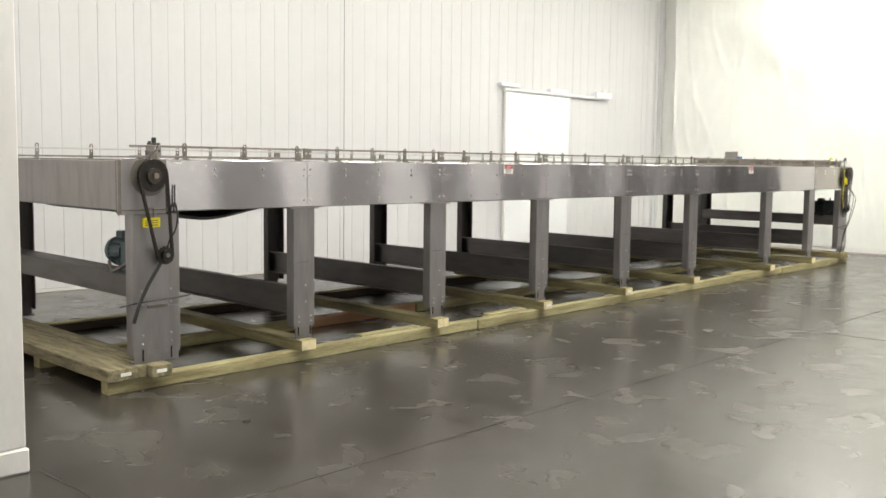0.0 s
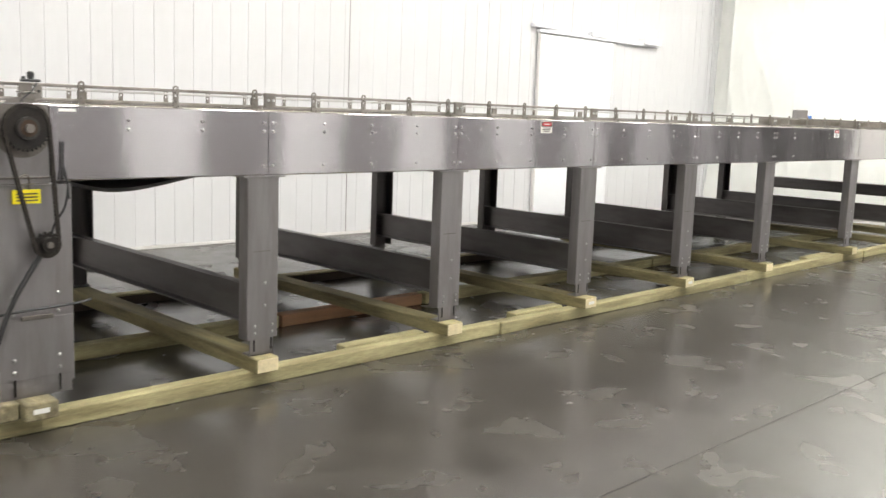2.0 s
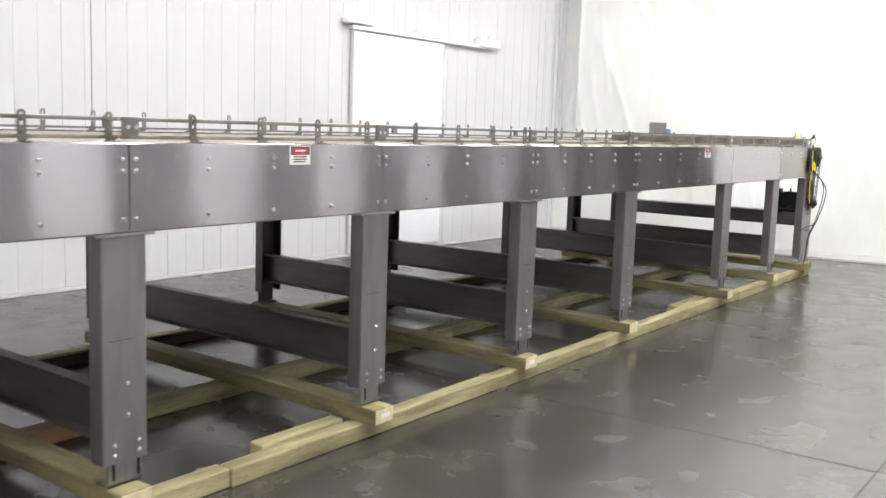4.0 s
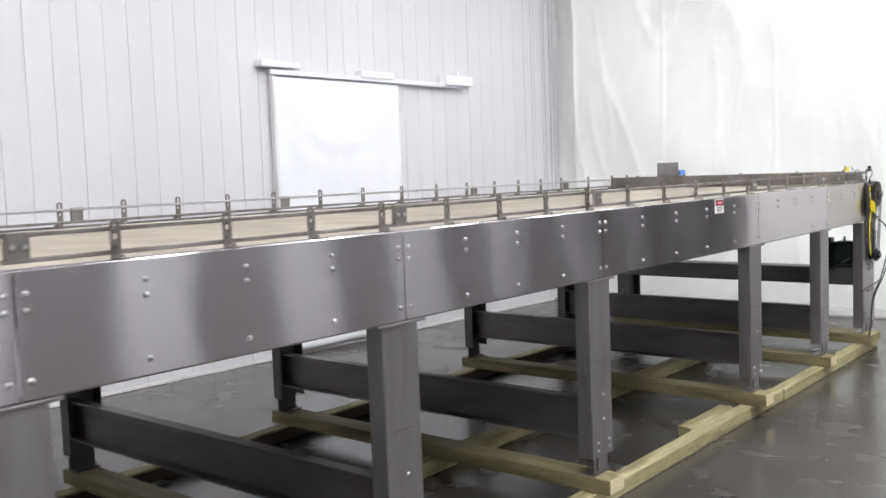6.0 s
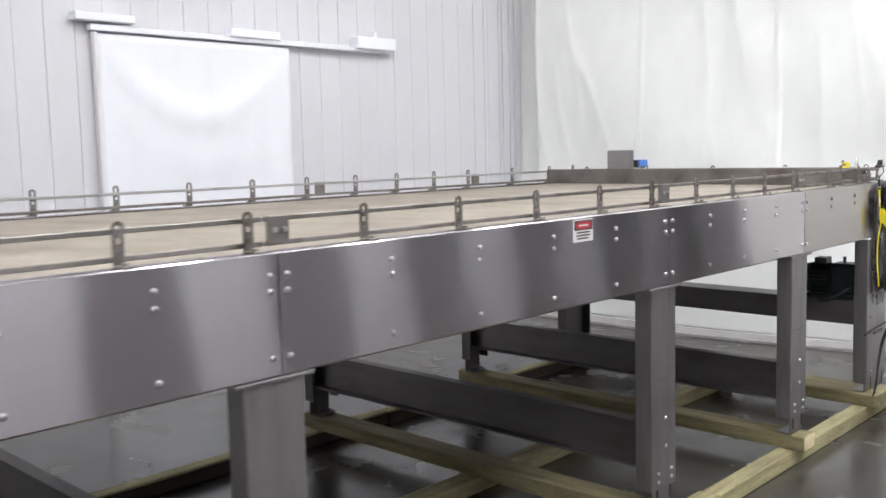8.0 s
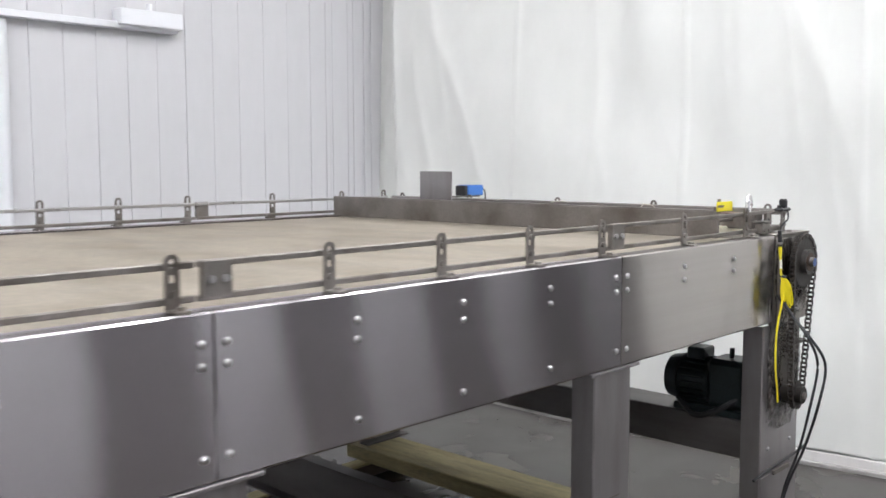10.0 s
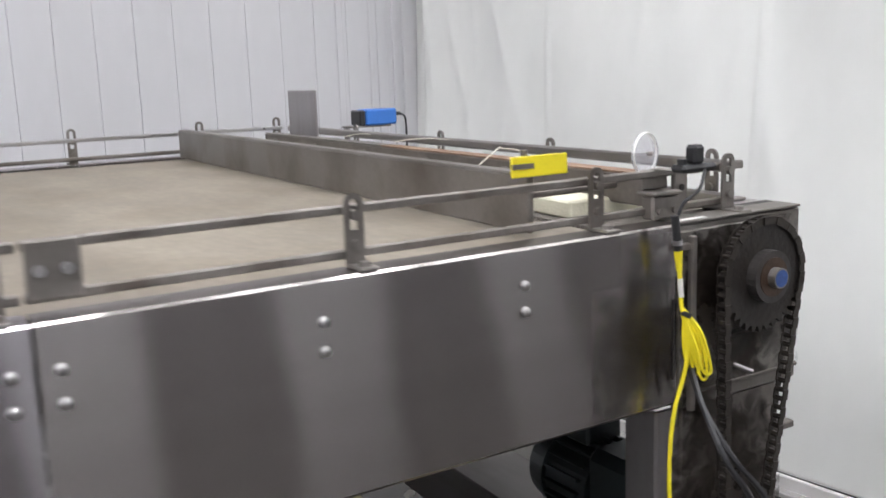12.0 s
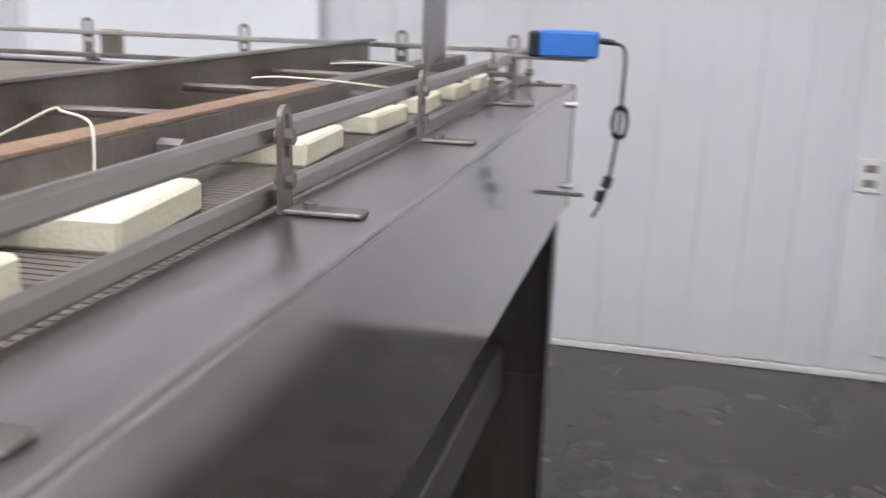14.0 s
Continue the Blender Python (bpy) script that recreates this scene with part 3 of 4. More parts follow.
part("end_deck", B(XB - 0.112, XB - 0.001, 0.075, W - 0.075, ZT - 0.0065, ZT + 0.001, 0.002), M_POLISH, conveyor, "flat stainless end ledge")
part("end_lip", B(XB - 0.30, XB - 0.003, -0.001, 0.055, ZT - 0.0015, ZT + 0.0025, 0.001), M_BEAM, conveyor, "folded stainless edge")
part("end_lip", B(XA + 0.003, XA + 0.30, -0.001, 0.055, ZT - 0.0015, ZT + 0.0025, 0.001), M_STEEL, conveyor, "folded stainless edge")
part("end_seam", B(XB - 0.105, XB - 0.004, 0.0565, 0.0765, ZT - 0.002, ZT + 0.0022), M_BLACK, conveyor)
part("ledge_label", B(11.458, 11.524, 0.006, 0.018, ZT + 0.0027, ZT + 0.0035), M_LABEL, conveyor, "narrow white label")
for z in (1.29, 1.09):
    part("end_bolt", C((XB - 0.003, 2.14, z), (XB + 0.012, 2.14, z), 0.009, seg=8), M_BOLT, conveyor)
part("end_rod", C((XB - 0.004, 1.98, 1.10), (XB + 0.055, 1.98, 1.10), 0.005, seg=8), M_DARK, conveyor, "thin dark rod")


# legs: channels with a web outside and flanges inward, a cap plate and a bolted foot
def leg(x0, x1, y, s, z0, z1, mm):
    t, d, r = 0.007, 0.075, 0.004
    out = [(x0 + r, 0), (x1 - r, 0), (x1, r), (x1, d), (x1 - t, d), (x1 - t, t), (x0 + t, t), (x0 + t, d), (x0, d), (x0, r)]
    return extrude_outline([(px, y + s * py) for px, py in out], Matrix.Translation((0, 0, z0)), z1 - z0)


for i, j in enumerate(J):
    for near in (True, False):
        y, s = (0.014, 1) if near else (W - 0.014, -1)
        x0, x1 = j - 0.104, j + 0.075
        # far legs take the copy that carries the shade
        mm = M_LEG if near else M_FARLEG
        lg = part("leg", leg(x0, x1, y, s, 0.235, ZBOT - 0.008, mm), mm, conveyor, "dull stainless channel leg" if near else "dull stainless channel leg, toned dark for its backlit side")
        ca, cb = sorted((y - s * 0.012, y + s * 0.09))
        part("cap_plate", B(x0 - 0.03, x1 + 0.03, ca, cb, ZBOT - 0.011, ZBOT - 0.0015, 0.002), M_LEG, lg)
        fa, fb = sorted((y + s * 0.008, y + s * 0.016))
        foot = B(x0 + 0.022, x1 - 0.022, fa, fb, 0.153, 0.34)
        ga, gb = sorted((y + s * 0.008, y + s * 0.075))
        box(foot, x0 + 0.022, x1 - 0.022, ga, gb, 0.1515, 0.16)
        part("foot", foot, mm, lg, "slotted adjustable foot")
        if near:
            for dx in (0.045, 0.145):
                slot = B(x0 + dx - 0.004, x0 + dx + 0.004, y + 0.0045, y + 0.0078, 0.175, 0.232)
                part("slot", slot, M_BLACK, lg)
                for z in (0.265, 0.30):
                    at(SMALLBOLT, lg, "bolt", pose(x0 + dx, y, z))
            for z in (0.40, 0.51):
                at(SMALLBOLT, lg, "bolt", pose(x0 + 0.1, y, z))
            part("weld_line", B(x0 + 0.03, x1 - 0.05, y - 0.001, y + 0.002, 0.665, 0.668), M_DARK, lg)

for x0, x1, edge in ((0.765, 1.075, XA), (11.422, 11.732, XB)):
    for near in (True, False):
        y, s = (0.018, 1) if near else (W - 0.018, -1)
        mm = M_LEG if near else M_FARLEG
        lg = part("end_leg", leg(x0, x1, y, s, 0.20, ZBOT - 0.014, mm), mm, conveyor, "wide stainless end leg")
        fa, fb = sorted((y + s * 0.009, y + s * 0.016))
        foot = B(x0 + 0.009, x1 - 0.009, fa, fb, 0.153, 0.56, 0.002)
        ga, gb = sorted((y + s * 0.009, y + s * 0.075))
        box(foot, x0 + 0.009, x1 - 0.009, ga, gb, 0.1515, 0.16)
        part("foot", foot, mm, lg, "slotted adjustable foot plate")
        if near:
            part("lower_plate", B(x0 + 0.003, x1 - 0.003, y - 0.004, y - 0.0005, 0.23, 0.48, 0.001), mm, lg)
            for dx in (0.06, 0.245):
                for z in (0.265, 0.315, 0.50, 0.575):
                    at(BOLT, lg, "bolt", pose(x0 + dx, y - (0.004 if z < 0.4 else 0.0), z))
                part("slot", B(x0 + dx - 0.005, x0 + dx + 0.005, y - 0.0055, y - 0.0042, 0.165, 0.235), M_BLACK, lg)
            part("handle_rod", tube([(x0 - 0.09, y - 0.02, 0.50), (x0 + 0.05, y - 0.022, 0.515), (x0 + 0.3, y - 0.02, 0.525), (x0 + 0.38, y - 0.015, 0.535)], 0.0055), M_PLASTIC, lg, "dark bent rod")
            part("rod_clip", B(x0 + 0.09, x0 + 0.22, y - 0.016, y - 0.004, 0.475, 0.492, 0.002), M_DARK, lg)


# channel beams across between the legs
def channel(x, y0, y1, z0, z1, s):
    t, d = 0.008, 0.055
    out = [(x + s * 0.0, z0), (x + s * t, z0), (x + s * t, z1), (x - s * (d - t), z1), (x - s * (d - t), z1 - t), (x, z1 - t), (x, z0 + t), (x - s * (d - t), z0 + t), (x - s * (d - t), z0)]
    m = Matrix.Translation((0, y0, 0)) @ Matrix(((1, 0, 0, 0), (0, 0, 1, 0), (0, 1, 0, 0), (0, 0, 0, 1)))
    return extrude_outline(out, m, y1 - y0)


for j in J:
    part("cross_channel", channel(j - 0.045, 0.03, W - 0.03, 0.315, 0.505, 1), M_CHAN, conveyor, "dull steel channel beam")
for x, s in ((0.80, 1), (11.62, -1)):
    bm = bmesh.new()
    box(bm, min(x, x + s * 0.18), max(x, x + s * 0.18), 0.095, W - 0.095, 0.53, 0.665, 0.004)
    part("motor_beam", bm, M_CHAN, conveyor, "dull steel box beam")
# deck frame under the belt
for j in J:
    part("deck_bearer", B(j - 0.2, j - 0.15, 0.06, W - 0.06, 1.10, 1.20, 0.003), M_DARK, conveyor)
    part("deck_bearer", B(j + 0.45, j + 0.50, 0.06, W - 0.06, 1.10, 1.20, 0.003), M_DARK, conveyor)
part("deck_pan", B(1.1, 11.3, 0.06, W - 0.06, 1.20, 1.215), M_DARK, conveyor, "dark steel deck under the belt")

# top belt: rows of narrow links across
belt = bmesh.new()
x = 0.80
step = 0.0254
while x < 11.34:
    zz = 1.3265
    box(belt, x, x + step * 0.9992, 0.068, W - 0.068, zz - 0.012, zz)
    x += step
tagged(part("belt", belt, M_BELT, conveyor, "beige modular plastic belt with worn stains"), kind="stuff")
cross = bmesh.new()
y = 0.07
while y < W - 0.08:
    box(cross, 11.355, 11.636 if y > 0.115 else 11.565, y, y + 0.009, 1.312, 1.3285)
    y += 0.0125
tagged(part("transfer_belt", cross, M_BELTDARK, conveyor, "grey ribbed transfer belt"), kind="stuff")
part("transfer_bed", B(11.34, 11.638, 0.06, W - 0.06, 1.29, 1.309), M_BLACK, conveyor)

# return belt that sags below the frame at the head
sag = bmesh.new()
prev = None
for k in range(25):
    u = k / 24
    xx, zz = 0.98 + 0.93 * u, 1.06 - 0.085 * (1 - (2 * u - 1.0) ** 2) - 0.02 * math.sin(math.pi * u * 2)
    row = [sag.verts.new((xx, yy, zz + dz)) for dz in (0, 0.016) for yy in (0.12, W - 0.12)]
    if prev:
        for a, b in ((0, 1), (1, 3), (3, 2), (2, 0)):
            sag.faces.new((prev[a], prev[b], row[b], row[a]))
    prev = row
part("return_belt", sag, M_RUBBER, conveyor, "sagging dark return belt")


# guide rails with slotted angle brackets
def bracket_mesh(reach=0.045, h=0.085):
    """A slotted upright strap with a round head and a foot bent forward (to -y), standing at z = 0."""
    w, top = 0.014, 8
    out = [(-w, 0.0), (w, 0.0), (w, h)] + [(w * math.cos(math.pi * k / top), h + w * math.sin(math.pi * k / top)) for k in range(1, top)] + [(-w, h)]
    hole = [(-w * 0.45, 0.05), (w * 0.45, 0.05), (w * 0.45, h)] + [(w * 0.45 * math.cos(math.pi * k / top), h + w * 0.45 * math.sin(math.pi * k / top)) for k in range(1, top)] + [(-w * 0.45, h)]
    bm = bmesh.new()
    t = 0.005
    o0, o1 = [[bm.verts.new((px, yy, pz)) for px, pz in out] for yy in (-t, 0)]
    h0, h1 = [[bm.verts.new((px, yy, pz)) for px, pz in hole] for yy in (-t, 0)]
    n = len(out)
    for i in range(n):
        k = (i + 1) % n
        bm.faces.new((o0[i], o0[k], o1[k], o1[i]))
        bm.faces.new((h0[k], h0[i], h1[i], h1[k]))
        bm.faces.new((o0[k], o0[i], h0[i], h0[k]))
        bm.faces.new((o1[i], o1[k], h1[k], h1[i]))
    box(bm, -w, w, -reach, -0.0045, 0.0, 0.005, 0.0015)
    return bm


BRACKET = mesh("rail_bracket", bracket_mesh(), M_BEAM)
ENDBRACKET = mesh("rail_bracket", bracket_mesh(0.08), M_BEAM)
FARBRACKET = mesh("rail_bracket", bracket_mesh(0.045, 0.1), M_BEAM)
FOOTBOLT = mesh("foot_bolt", C((0, -0.028, 0.0045), (0, -0.028, 0.011), 0.009, 0.008, 8), M_BEAM)
RAILBOLT = mesh("rail_bolt", C((0, -0.012, 0), (0, 0.006, 0), 0.0075, None, 8), M_BEAM)


def bracket(m, me=None):
    b = at(me or BRACKET, conveyor, "rail_bracket", m)
    for me, z in ((FOOTBOLT, 0), (RAILBOLT, 0.07), (RAILBOLT, 0.03)):
        part("bolt", me, None, b).location = (0, 0, z)


BRX = [1.134, 1.564, 1.978, 2.328, 2.654, 2.98, 3.287, 3.637, 3.966, 4.286, 4.60, 4.95, 5.30, 5.62, 5.94, 6.285, 6.61, 6.94, 7.275, 7.65, 8.03, 8.41, 8.78, 9.135, 9.485, 9.81, 10.13, 10.448, 10.895, 11.316, 11.612]
ZL, ZH = 1.352, 1.412
for y, turn, xs in ((0.046, 0, BRX), (W - 0.046, 180, [x for x in BRX[:-1]] + [11.60])):
    for x in xs:
        bracket(pose(x, y, ZT + 0.0005, 0, 0, turn), FARBRACKET if turn else None)
    for z, mm in ((ZL, M_BEAM), (ZH, M_BEAM if y < 1 else M_BOLT)):
        s = 1 if y < 1 else -1
        ya, yb = sorted((y + s * 0.0065, y + s * 0.0145))
        for x0, x1 in zip([XA + 0.1] + J, J + [11.62]):
            part("guide_rail", B(x0 + 0.002, x1 - 0.002, ya, yb, z - 0.0065, z + 0.0065, 0.0025), mm, conveyor, "thin stainless guide rail")
    for j in J:
        s = 1 if y < 1 else -1
        ya, yb = sorted((y - s * 0.012, y + s * 0.006))
        part("rail_splice", B(j + 0.004, j + 0.064, ya, yb, ZL + 0.0, ZH + 0.008, 0.002), M_BEAM, conveyor, "small steel splice block")
        if s > 0:
            for dx in (0.018, 0.048):
                part("splice_bolt", C((j + dx, ya - 0.006, ZL + 0.034), (j + dx, ya - 0.0005, ZL + 0.034), 0.007, seg=8), M_BOLT, conveyor)
# rail along the far end, over the transfer belt
RX = 11.652
for y in (0.12, 0.605, 1.092, 1.62, 2.09):
    bracket(pose(RX, y, ZT + 0.0015, 0, 0, 90), ENDBRACKET)
for z in (ZL - 0.002, ZH - 0.004):
    part("guide_rail", B(RX - 0.019, RX - 0.0062, 0.065, W - 0.065, z - 0.011, z + 0.011, 0.0045), M_RAIL, conveyor, "flat stainless guide rail")
part("corner_stub", B(11.60, 11.655, 0.046, 0.06, ZH - 0.007, ZH + 0.007, 0.002), M_BEAM, conveyor)


skew["by"] = 0.0
# the two skewed pusher bars over the end of the belt
def bar(xa, ya, xb, yb, w, z0, z1):
    L = math.hypot(xb - xa, yb - ya)
    m = Matrix.Translation((xa, ya, 0)) @ Matrix.Rotation(math.atan2(-(xb - xa), yb - ya), 4, "Z")
    bm = B(-w / 2, w / 2, 0, L, z0, z1, 0.003)
    bmesh.ops.transform(bm, matrix=m, verts=bm.verts[:])
    return bm


sweep1 = part("pusher_bar", bar(11.235, 0.10, 11.315, 2.14, 0.012, 1.333, 1.424), M_BEAM, conveyor, "scuffed steel pusher bar")
part("bar_flange", bar(11.245, 0.10, 11.325, 2.14, 0.030, 1.421, 1.427), M_BEAM, sweep1)
sweep2 = part("pusher_bar", bar(11.488, 0.09, 11.575, 1.98, 0.042, 1.352, 1.405), M_DARK, conveyor, "dark steel bar with rust on top")
part("rust_cap", bar(11.489, 0.092, 11.534, 1.10, 0.040, 1.4045, 1.4075), M_RUST, sweep2, "rusty upper face")
part("cap", bar(11.534, 1.102, 11.574, 1.978, 0.040, 1.4045, 1.4073), M_BEAM, sweep2)
for y, ln in ((0.16, 0.20), (0.50, 0.22), (0.84, 0.22), (1.18, 0.22), (1.52, 0.22), (1.85, 0.22)):
    xs = 11.245 + 0.04 * y
    part("tie_rod", C((xs, y, 1.385), (11.478 + 0.045 * y - 0.015, y + 0.01, 1.385), 0.0075, seg=10), M_DARK, sweep1)
for y in (0.64, 1.19, 1.62):
    xs = 11.505 + 0.046 * y
    rod = part("stop_rod", C((xs, y, 1.382), (xs + 0.075, y - 0.006, 1.381), 0.0065, seg=10), M_BEAM, sweep2, "steel stud")
    part("nut", C((xs, y, 1.382), (xs + 0.026, y - 0.001, 1.382), 0.0105, seg=6), M_LEG, rod)
part("upright_plate", B(11.574, 11.581, 1.612, 1.816, 1.345, 1.546, 0.002), M_LEG, conveyor, "upright steel plate")


# ---- drives at both ends ----
def chain_loop(bm, c1, r1, c2, r2, y, pitch):
    """Links along two arcs and two straight runs round a pair of wheels (x, z)."""
    (xa, za), (xb, zb) = c1, c2
    d = math.hypot(xb - xa, zb - za)
    ang = math.atan2(zb - za, xb - xa)
    off = math.acos((r1 - r2) / d)
    pts = []
    a0, a1 = ang + off, ang - off + 2 * math.pi
    for k in range(40):
        a = a0 + (a1 - a0) * k / 39
        pts.append((xa + r1 * math.cos(a), za + r1 * math.sin(a)))
    b0, b1 = ang - off, ang + off
    for k in range(24):
        a = b0 + (b1 - b0) * k / 23
        pts.append((xb + r2 * math.cos(a), zb + r2 * math.sin(a)))
    pts.append(pts[0])
    rest, i, side = 0.0, 0, 0
    for (px, pz), (qx, qz) in zip(pts, pts[1:]):
        seg = math.hypot(qx - px, qz - pz)
        if seg < 1e-6:
            continue
        while rest <= seg:
            u = rest / seg
            x, z, a = px + (qx - px) * u, pz + (qz - pz) * u, math.atan2(qz - pz, qx - px)
            side += 1
            w = 0.0095 if side % 2 else 0.0075
            m = Matrix.Translation((x, y, z)) @ Matrix.Rotation(-a, 4, "Y")
            for yy in (-w, w):
                bmesh.ops.create_cube(bm, size=1, matrix=m @ Matrix.Translation((0, yy, 0)) @ Matrix.Diagonal((pitch * 1.15, 0.0018, 0.013, 1)))
            bmesh.ops.create_cone(bm, cap_ends=True, segments=6, radius1=0.005, radius2=0.005, depth=0.016, matrix=m @ Matrix.Translation((pitch / 2, 0, 0)) @ Matrix.Rotation(math.pi / 2, 4, "X"))
            rest += pitch
        rest -= seg
    return bm


def sprocket(x, z, y, r, teeth, thick=0.01):
    out = []
    for k in range(teeth * 4):
        a = 2 * math.pi * k / (teeth * 4)
        rr = r if k % 4 in (0, 1) else r - 0.009
        out.append((rr * math.cos(a), rr * math.sin(a)))
    return extrude_outline(out, Matrix.Translation((x, y, z)) @ Matrix.Rotation(math.pi / 2, 4, "X"), thick)


DRIVES = [((0.875, 1.243), 0.088, (0.945, 0.785), 0.048), ((11.606, 1.237), 0.092, (11.575, 0.765), 0.046)]
for n, ((xa, za), ra, (xb, zb), rb) in enumerate(DRIVES):
    yc = -0.04
    sp = part("drive_sprocket", sprocket(xa, za, yc + 0.005, ra + 0.004, 34 if n else 32), M_BLACK, conveyor, "large greasy black sprocket")
    part("hub", C((xa, yc + 0.03, za), (xa, yc - 0.024, za), 0.044, seg=28), M_HUB, sp, "dark cast hub")
    part("shaft", C((xa, yc + 0.02, za), (xa, yc - 0.040, za), 0.017, seg=20), M_BEAM, sp, "shaft end")
    if n:
        part("paint_mark", C((xa, yc - 0.0398, za), (xa, yc - 0.0408, za), 0.0145, seg=16), M_CAPBLUE, sp, "blue paint mark")
    part("shaft_collar", C((xa, yc - 0.0238, za), (xa, yc - 0.0255, za), 0.033, seg=24), M_RUSTY, sp)
    lp = part("motor_sprocket", sprocket(xb, zb, yc + 0.005, rb + 0.004, 15), M_BLACK, conveyor, "small black sprocket")
    part("hub", C((xb, yc + 0.05, zb), (xb, yc - 0.028, zb), 0.03, seg=18), M_BLACK, lp)
    part("shaft", C((xb, yc + 0.05, zb), (xb, yc - 0.036, zb), 0.013, seg=14), M_BEAM, lp)
    part("chain", chain_loop(bmesh.new(), (xa, za), ra, (xb, zb), rb, yc, 0.0159), M_CHAIN, conveyor, "greasy roller chain")
    if n == 0:
        part("grease_patch", C((xa, 0.0016, za), (xa, 0.0004, za), 0.118, seg=28), M_DARK, conveyor, "dark grease stain")
    else:
        part("bearing_plate", B(11.455, 11.70, -0.004, 0.0015, 1.05, ZT - 0.012, 0.002), M_BEAM, conveyor, "grease-blackened bearing plate")
        part("grease_smear", B(11.452, 11.752, -0.0052, -0.0046, 1.05, ZT - 0.01), M_GREASE, conveyor, "black-brown grease film")
        part("grease_smear", B(11.46, 11.56, -0.0060, -0.0055, 0.95, 1.32), M_GREASE, conveyor, "black-brown grease film")
        part("grease_smear", B(11.27, 11.452, -0.0008, -0.0003, 1.04, 1.25), M_SMEAR, conveyor, "thin dark smear on the panel")
        part("grease_smear", B(11.33, 11.452, -0.0014, -0.0009, 1.10, 1.325), M_SMEAR, conveyor, "thin dark smear on the panel")
        for k, (ang, ln, wd) in enumerate(((168, 0.075, 0.010), (196, 0.095, 0.013), (214, 0.115, 0.014), (232, 0.125, 0.016), (246, 0.11, 0.012), (152, 0.05, 0.008))):
            a0 = radians(ang)
            line = [(11.437 + ln * u * math.cos(a0 + 0.5 * u), 1.195 - 0.008 * k + ln * u * math.sin(a0 + 0.5 * u), wd * (1 - u) ** 0.6 * (0.35 + min(1, 3 * u))) for u in [j / 8 for j in range(9)]]
            left = [(px - w * math.sin(a0) * 0.5, pz + w * math.cos(a0) * 0.5) for px, pz, w in line]
            right = [(px + w * math.sin(a0) * 0.5, pz - w * math.cos(a0) * 0.5) for px, pz, w in line[:-1]]
            part("grease_streak", extrude_outline(left + right[::-1], Matrix.Translation((0, -0.0016 - 0.0003 * k, 0)) @ Matrix.Rotation(math.pi / 2, 4, "X"), 0.0002), M_STREAK, conveyor, "thin black grease streak")
        part("panel_slot", B(11.439, 11.4432, -0.003, -0.0002, 1.078, 1.214, 0.001), M_BLACK, conveyor, "narrow dark slot")
        part("guard_plate", B(11.475, 11.71, 0.009, 0.0178, 0.72, 1.017, 0.001), M_DARK, conveyor, "grimy brown plate behind the chain")
        part("grease_smear", B(11.44, 11.728, 0.0078, 0.0084, 0.64, 1.03), M_GREASE, conveyor, "black-brown grease film")
        part("slide_bar", B(11.468, 11.480, -0.016, -0.0045, 1.02, 1.315, 0.002), M_DARK, conveyor)
        part("slide_block", B(11.44, 11.485, -0.012, -0.0045, 1.292, 1.304, 0.002), M_DARK, conveyor)
        part("adjuster", C((11.583, -0.004, 1.078), (11.604, -0.028, 1.066), 0.0045, seg=10), M_LEG, conveyor)
        part("splitter", B(11.50, XB - 0.012, -0.0052, -0.0042, 1.128, 1.133), M_DARK, conveyor)
        part("corner_foot", B(XB - 0.05, XB - 0.002, -0.002, 0.04, 0.925, 0.938, 0.002), M_DARK, conveyor)

# gear motors on the end beams
for n, (x, mm, lab) in enumerate(((0.895, M_MOTOR, "blue-grey gear motor"), (11.545, M_MOTORK, "black gear motor with conduit"))):
    z = 0.785 - 0.012 * n
    mo = part("gear_motor", B(x - 0.075, x + 0.075, 0.10, 0.26, 0.69, 0.87, 0.02), mm, conveyor, lab)
    part("drive_shaft", C((x + (0.05 if n == 0 else 0.03), 0.0, z - 0.002), (x + (0.03 if n == 0 else 0.02), 0.12, z), 0.016), M_DARK, mo)
    body = C((x, 0.25, z), (x, 0.37, z), 0.082, seg=28)
    mb = part("motor_body", body, mm, mo)
    fin = mesh("fin", B(-0.007, 0.007, -0.05, 0.05, -0.0025, 0.0025), mm)
    for k in range(20):
        a = 2 * math.pi * k / 20
        at(fin, mb, "fin", Matrix.Translation((x + 0.086 * math.cos(a), 0.315, z + 0.086 * math.sin(a))) @ Matrix.Rotation(-a, 4, "Y"))
    part("fan_cover", C((x, 0.37, z), (x, 0.425, z), 0.092, 0.080, 28), mm, mo)
    part("mount_foot", B(x - 0.085, x + 0.085, 0.11, 0.38, 0.6655, 0.692, 0.004), mm, mo)
    part("terminal_box", B(x - 0.045, x + 0.045, 0.28, 0.35, z + 0.08, z + 0.125, 0.006), mm, mo)
    part("eye_bolt", C((x, 0.19, 0.868), (x, 0.19, 0.905), 0.009, seg=10), mm, mo)
    part("conduit", tube([(x - 0.085, 0.36, z - 0.06), (x - 0.11, 0.28, z - 0.11), (x - 0.10, 0.20, z - 0.085), (x - 0.06, 0.12, z - 0.03)], 0.011), M_PLASTIC if n else M_DARK, mo)

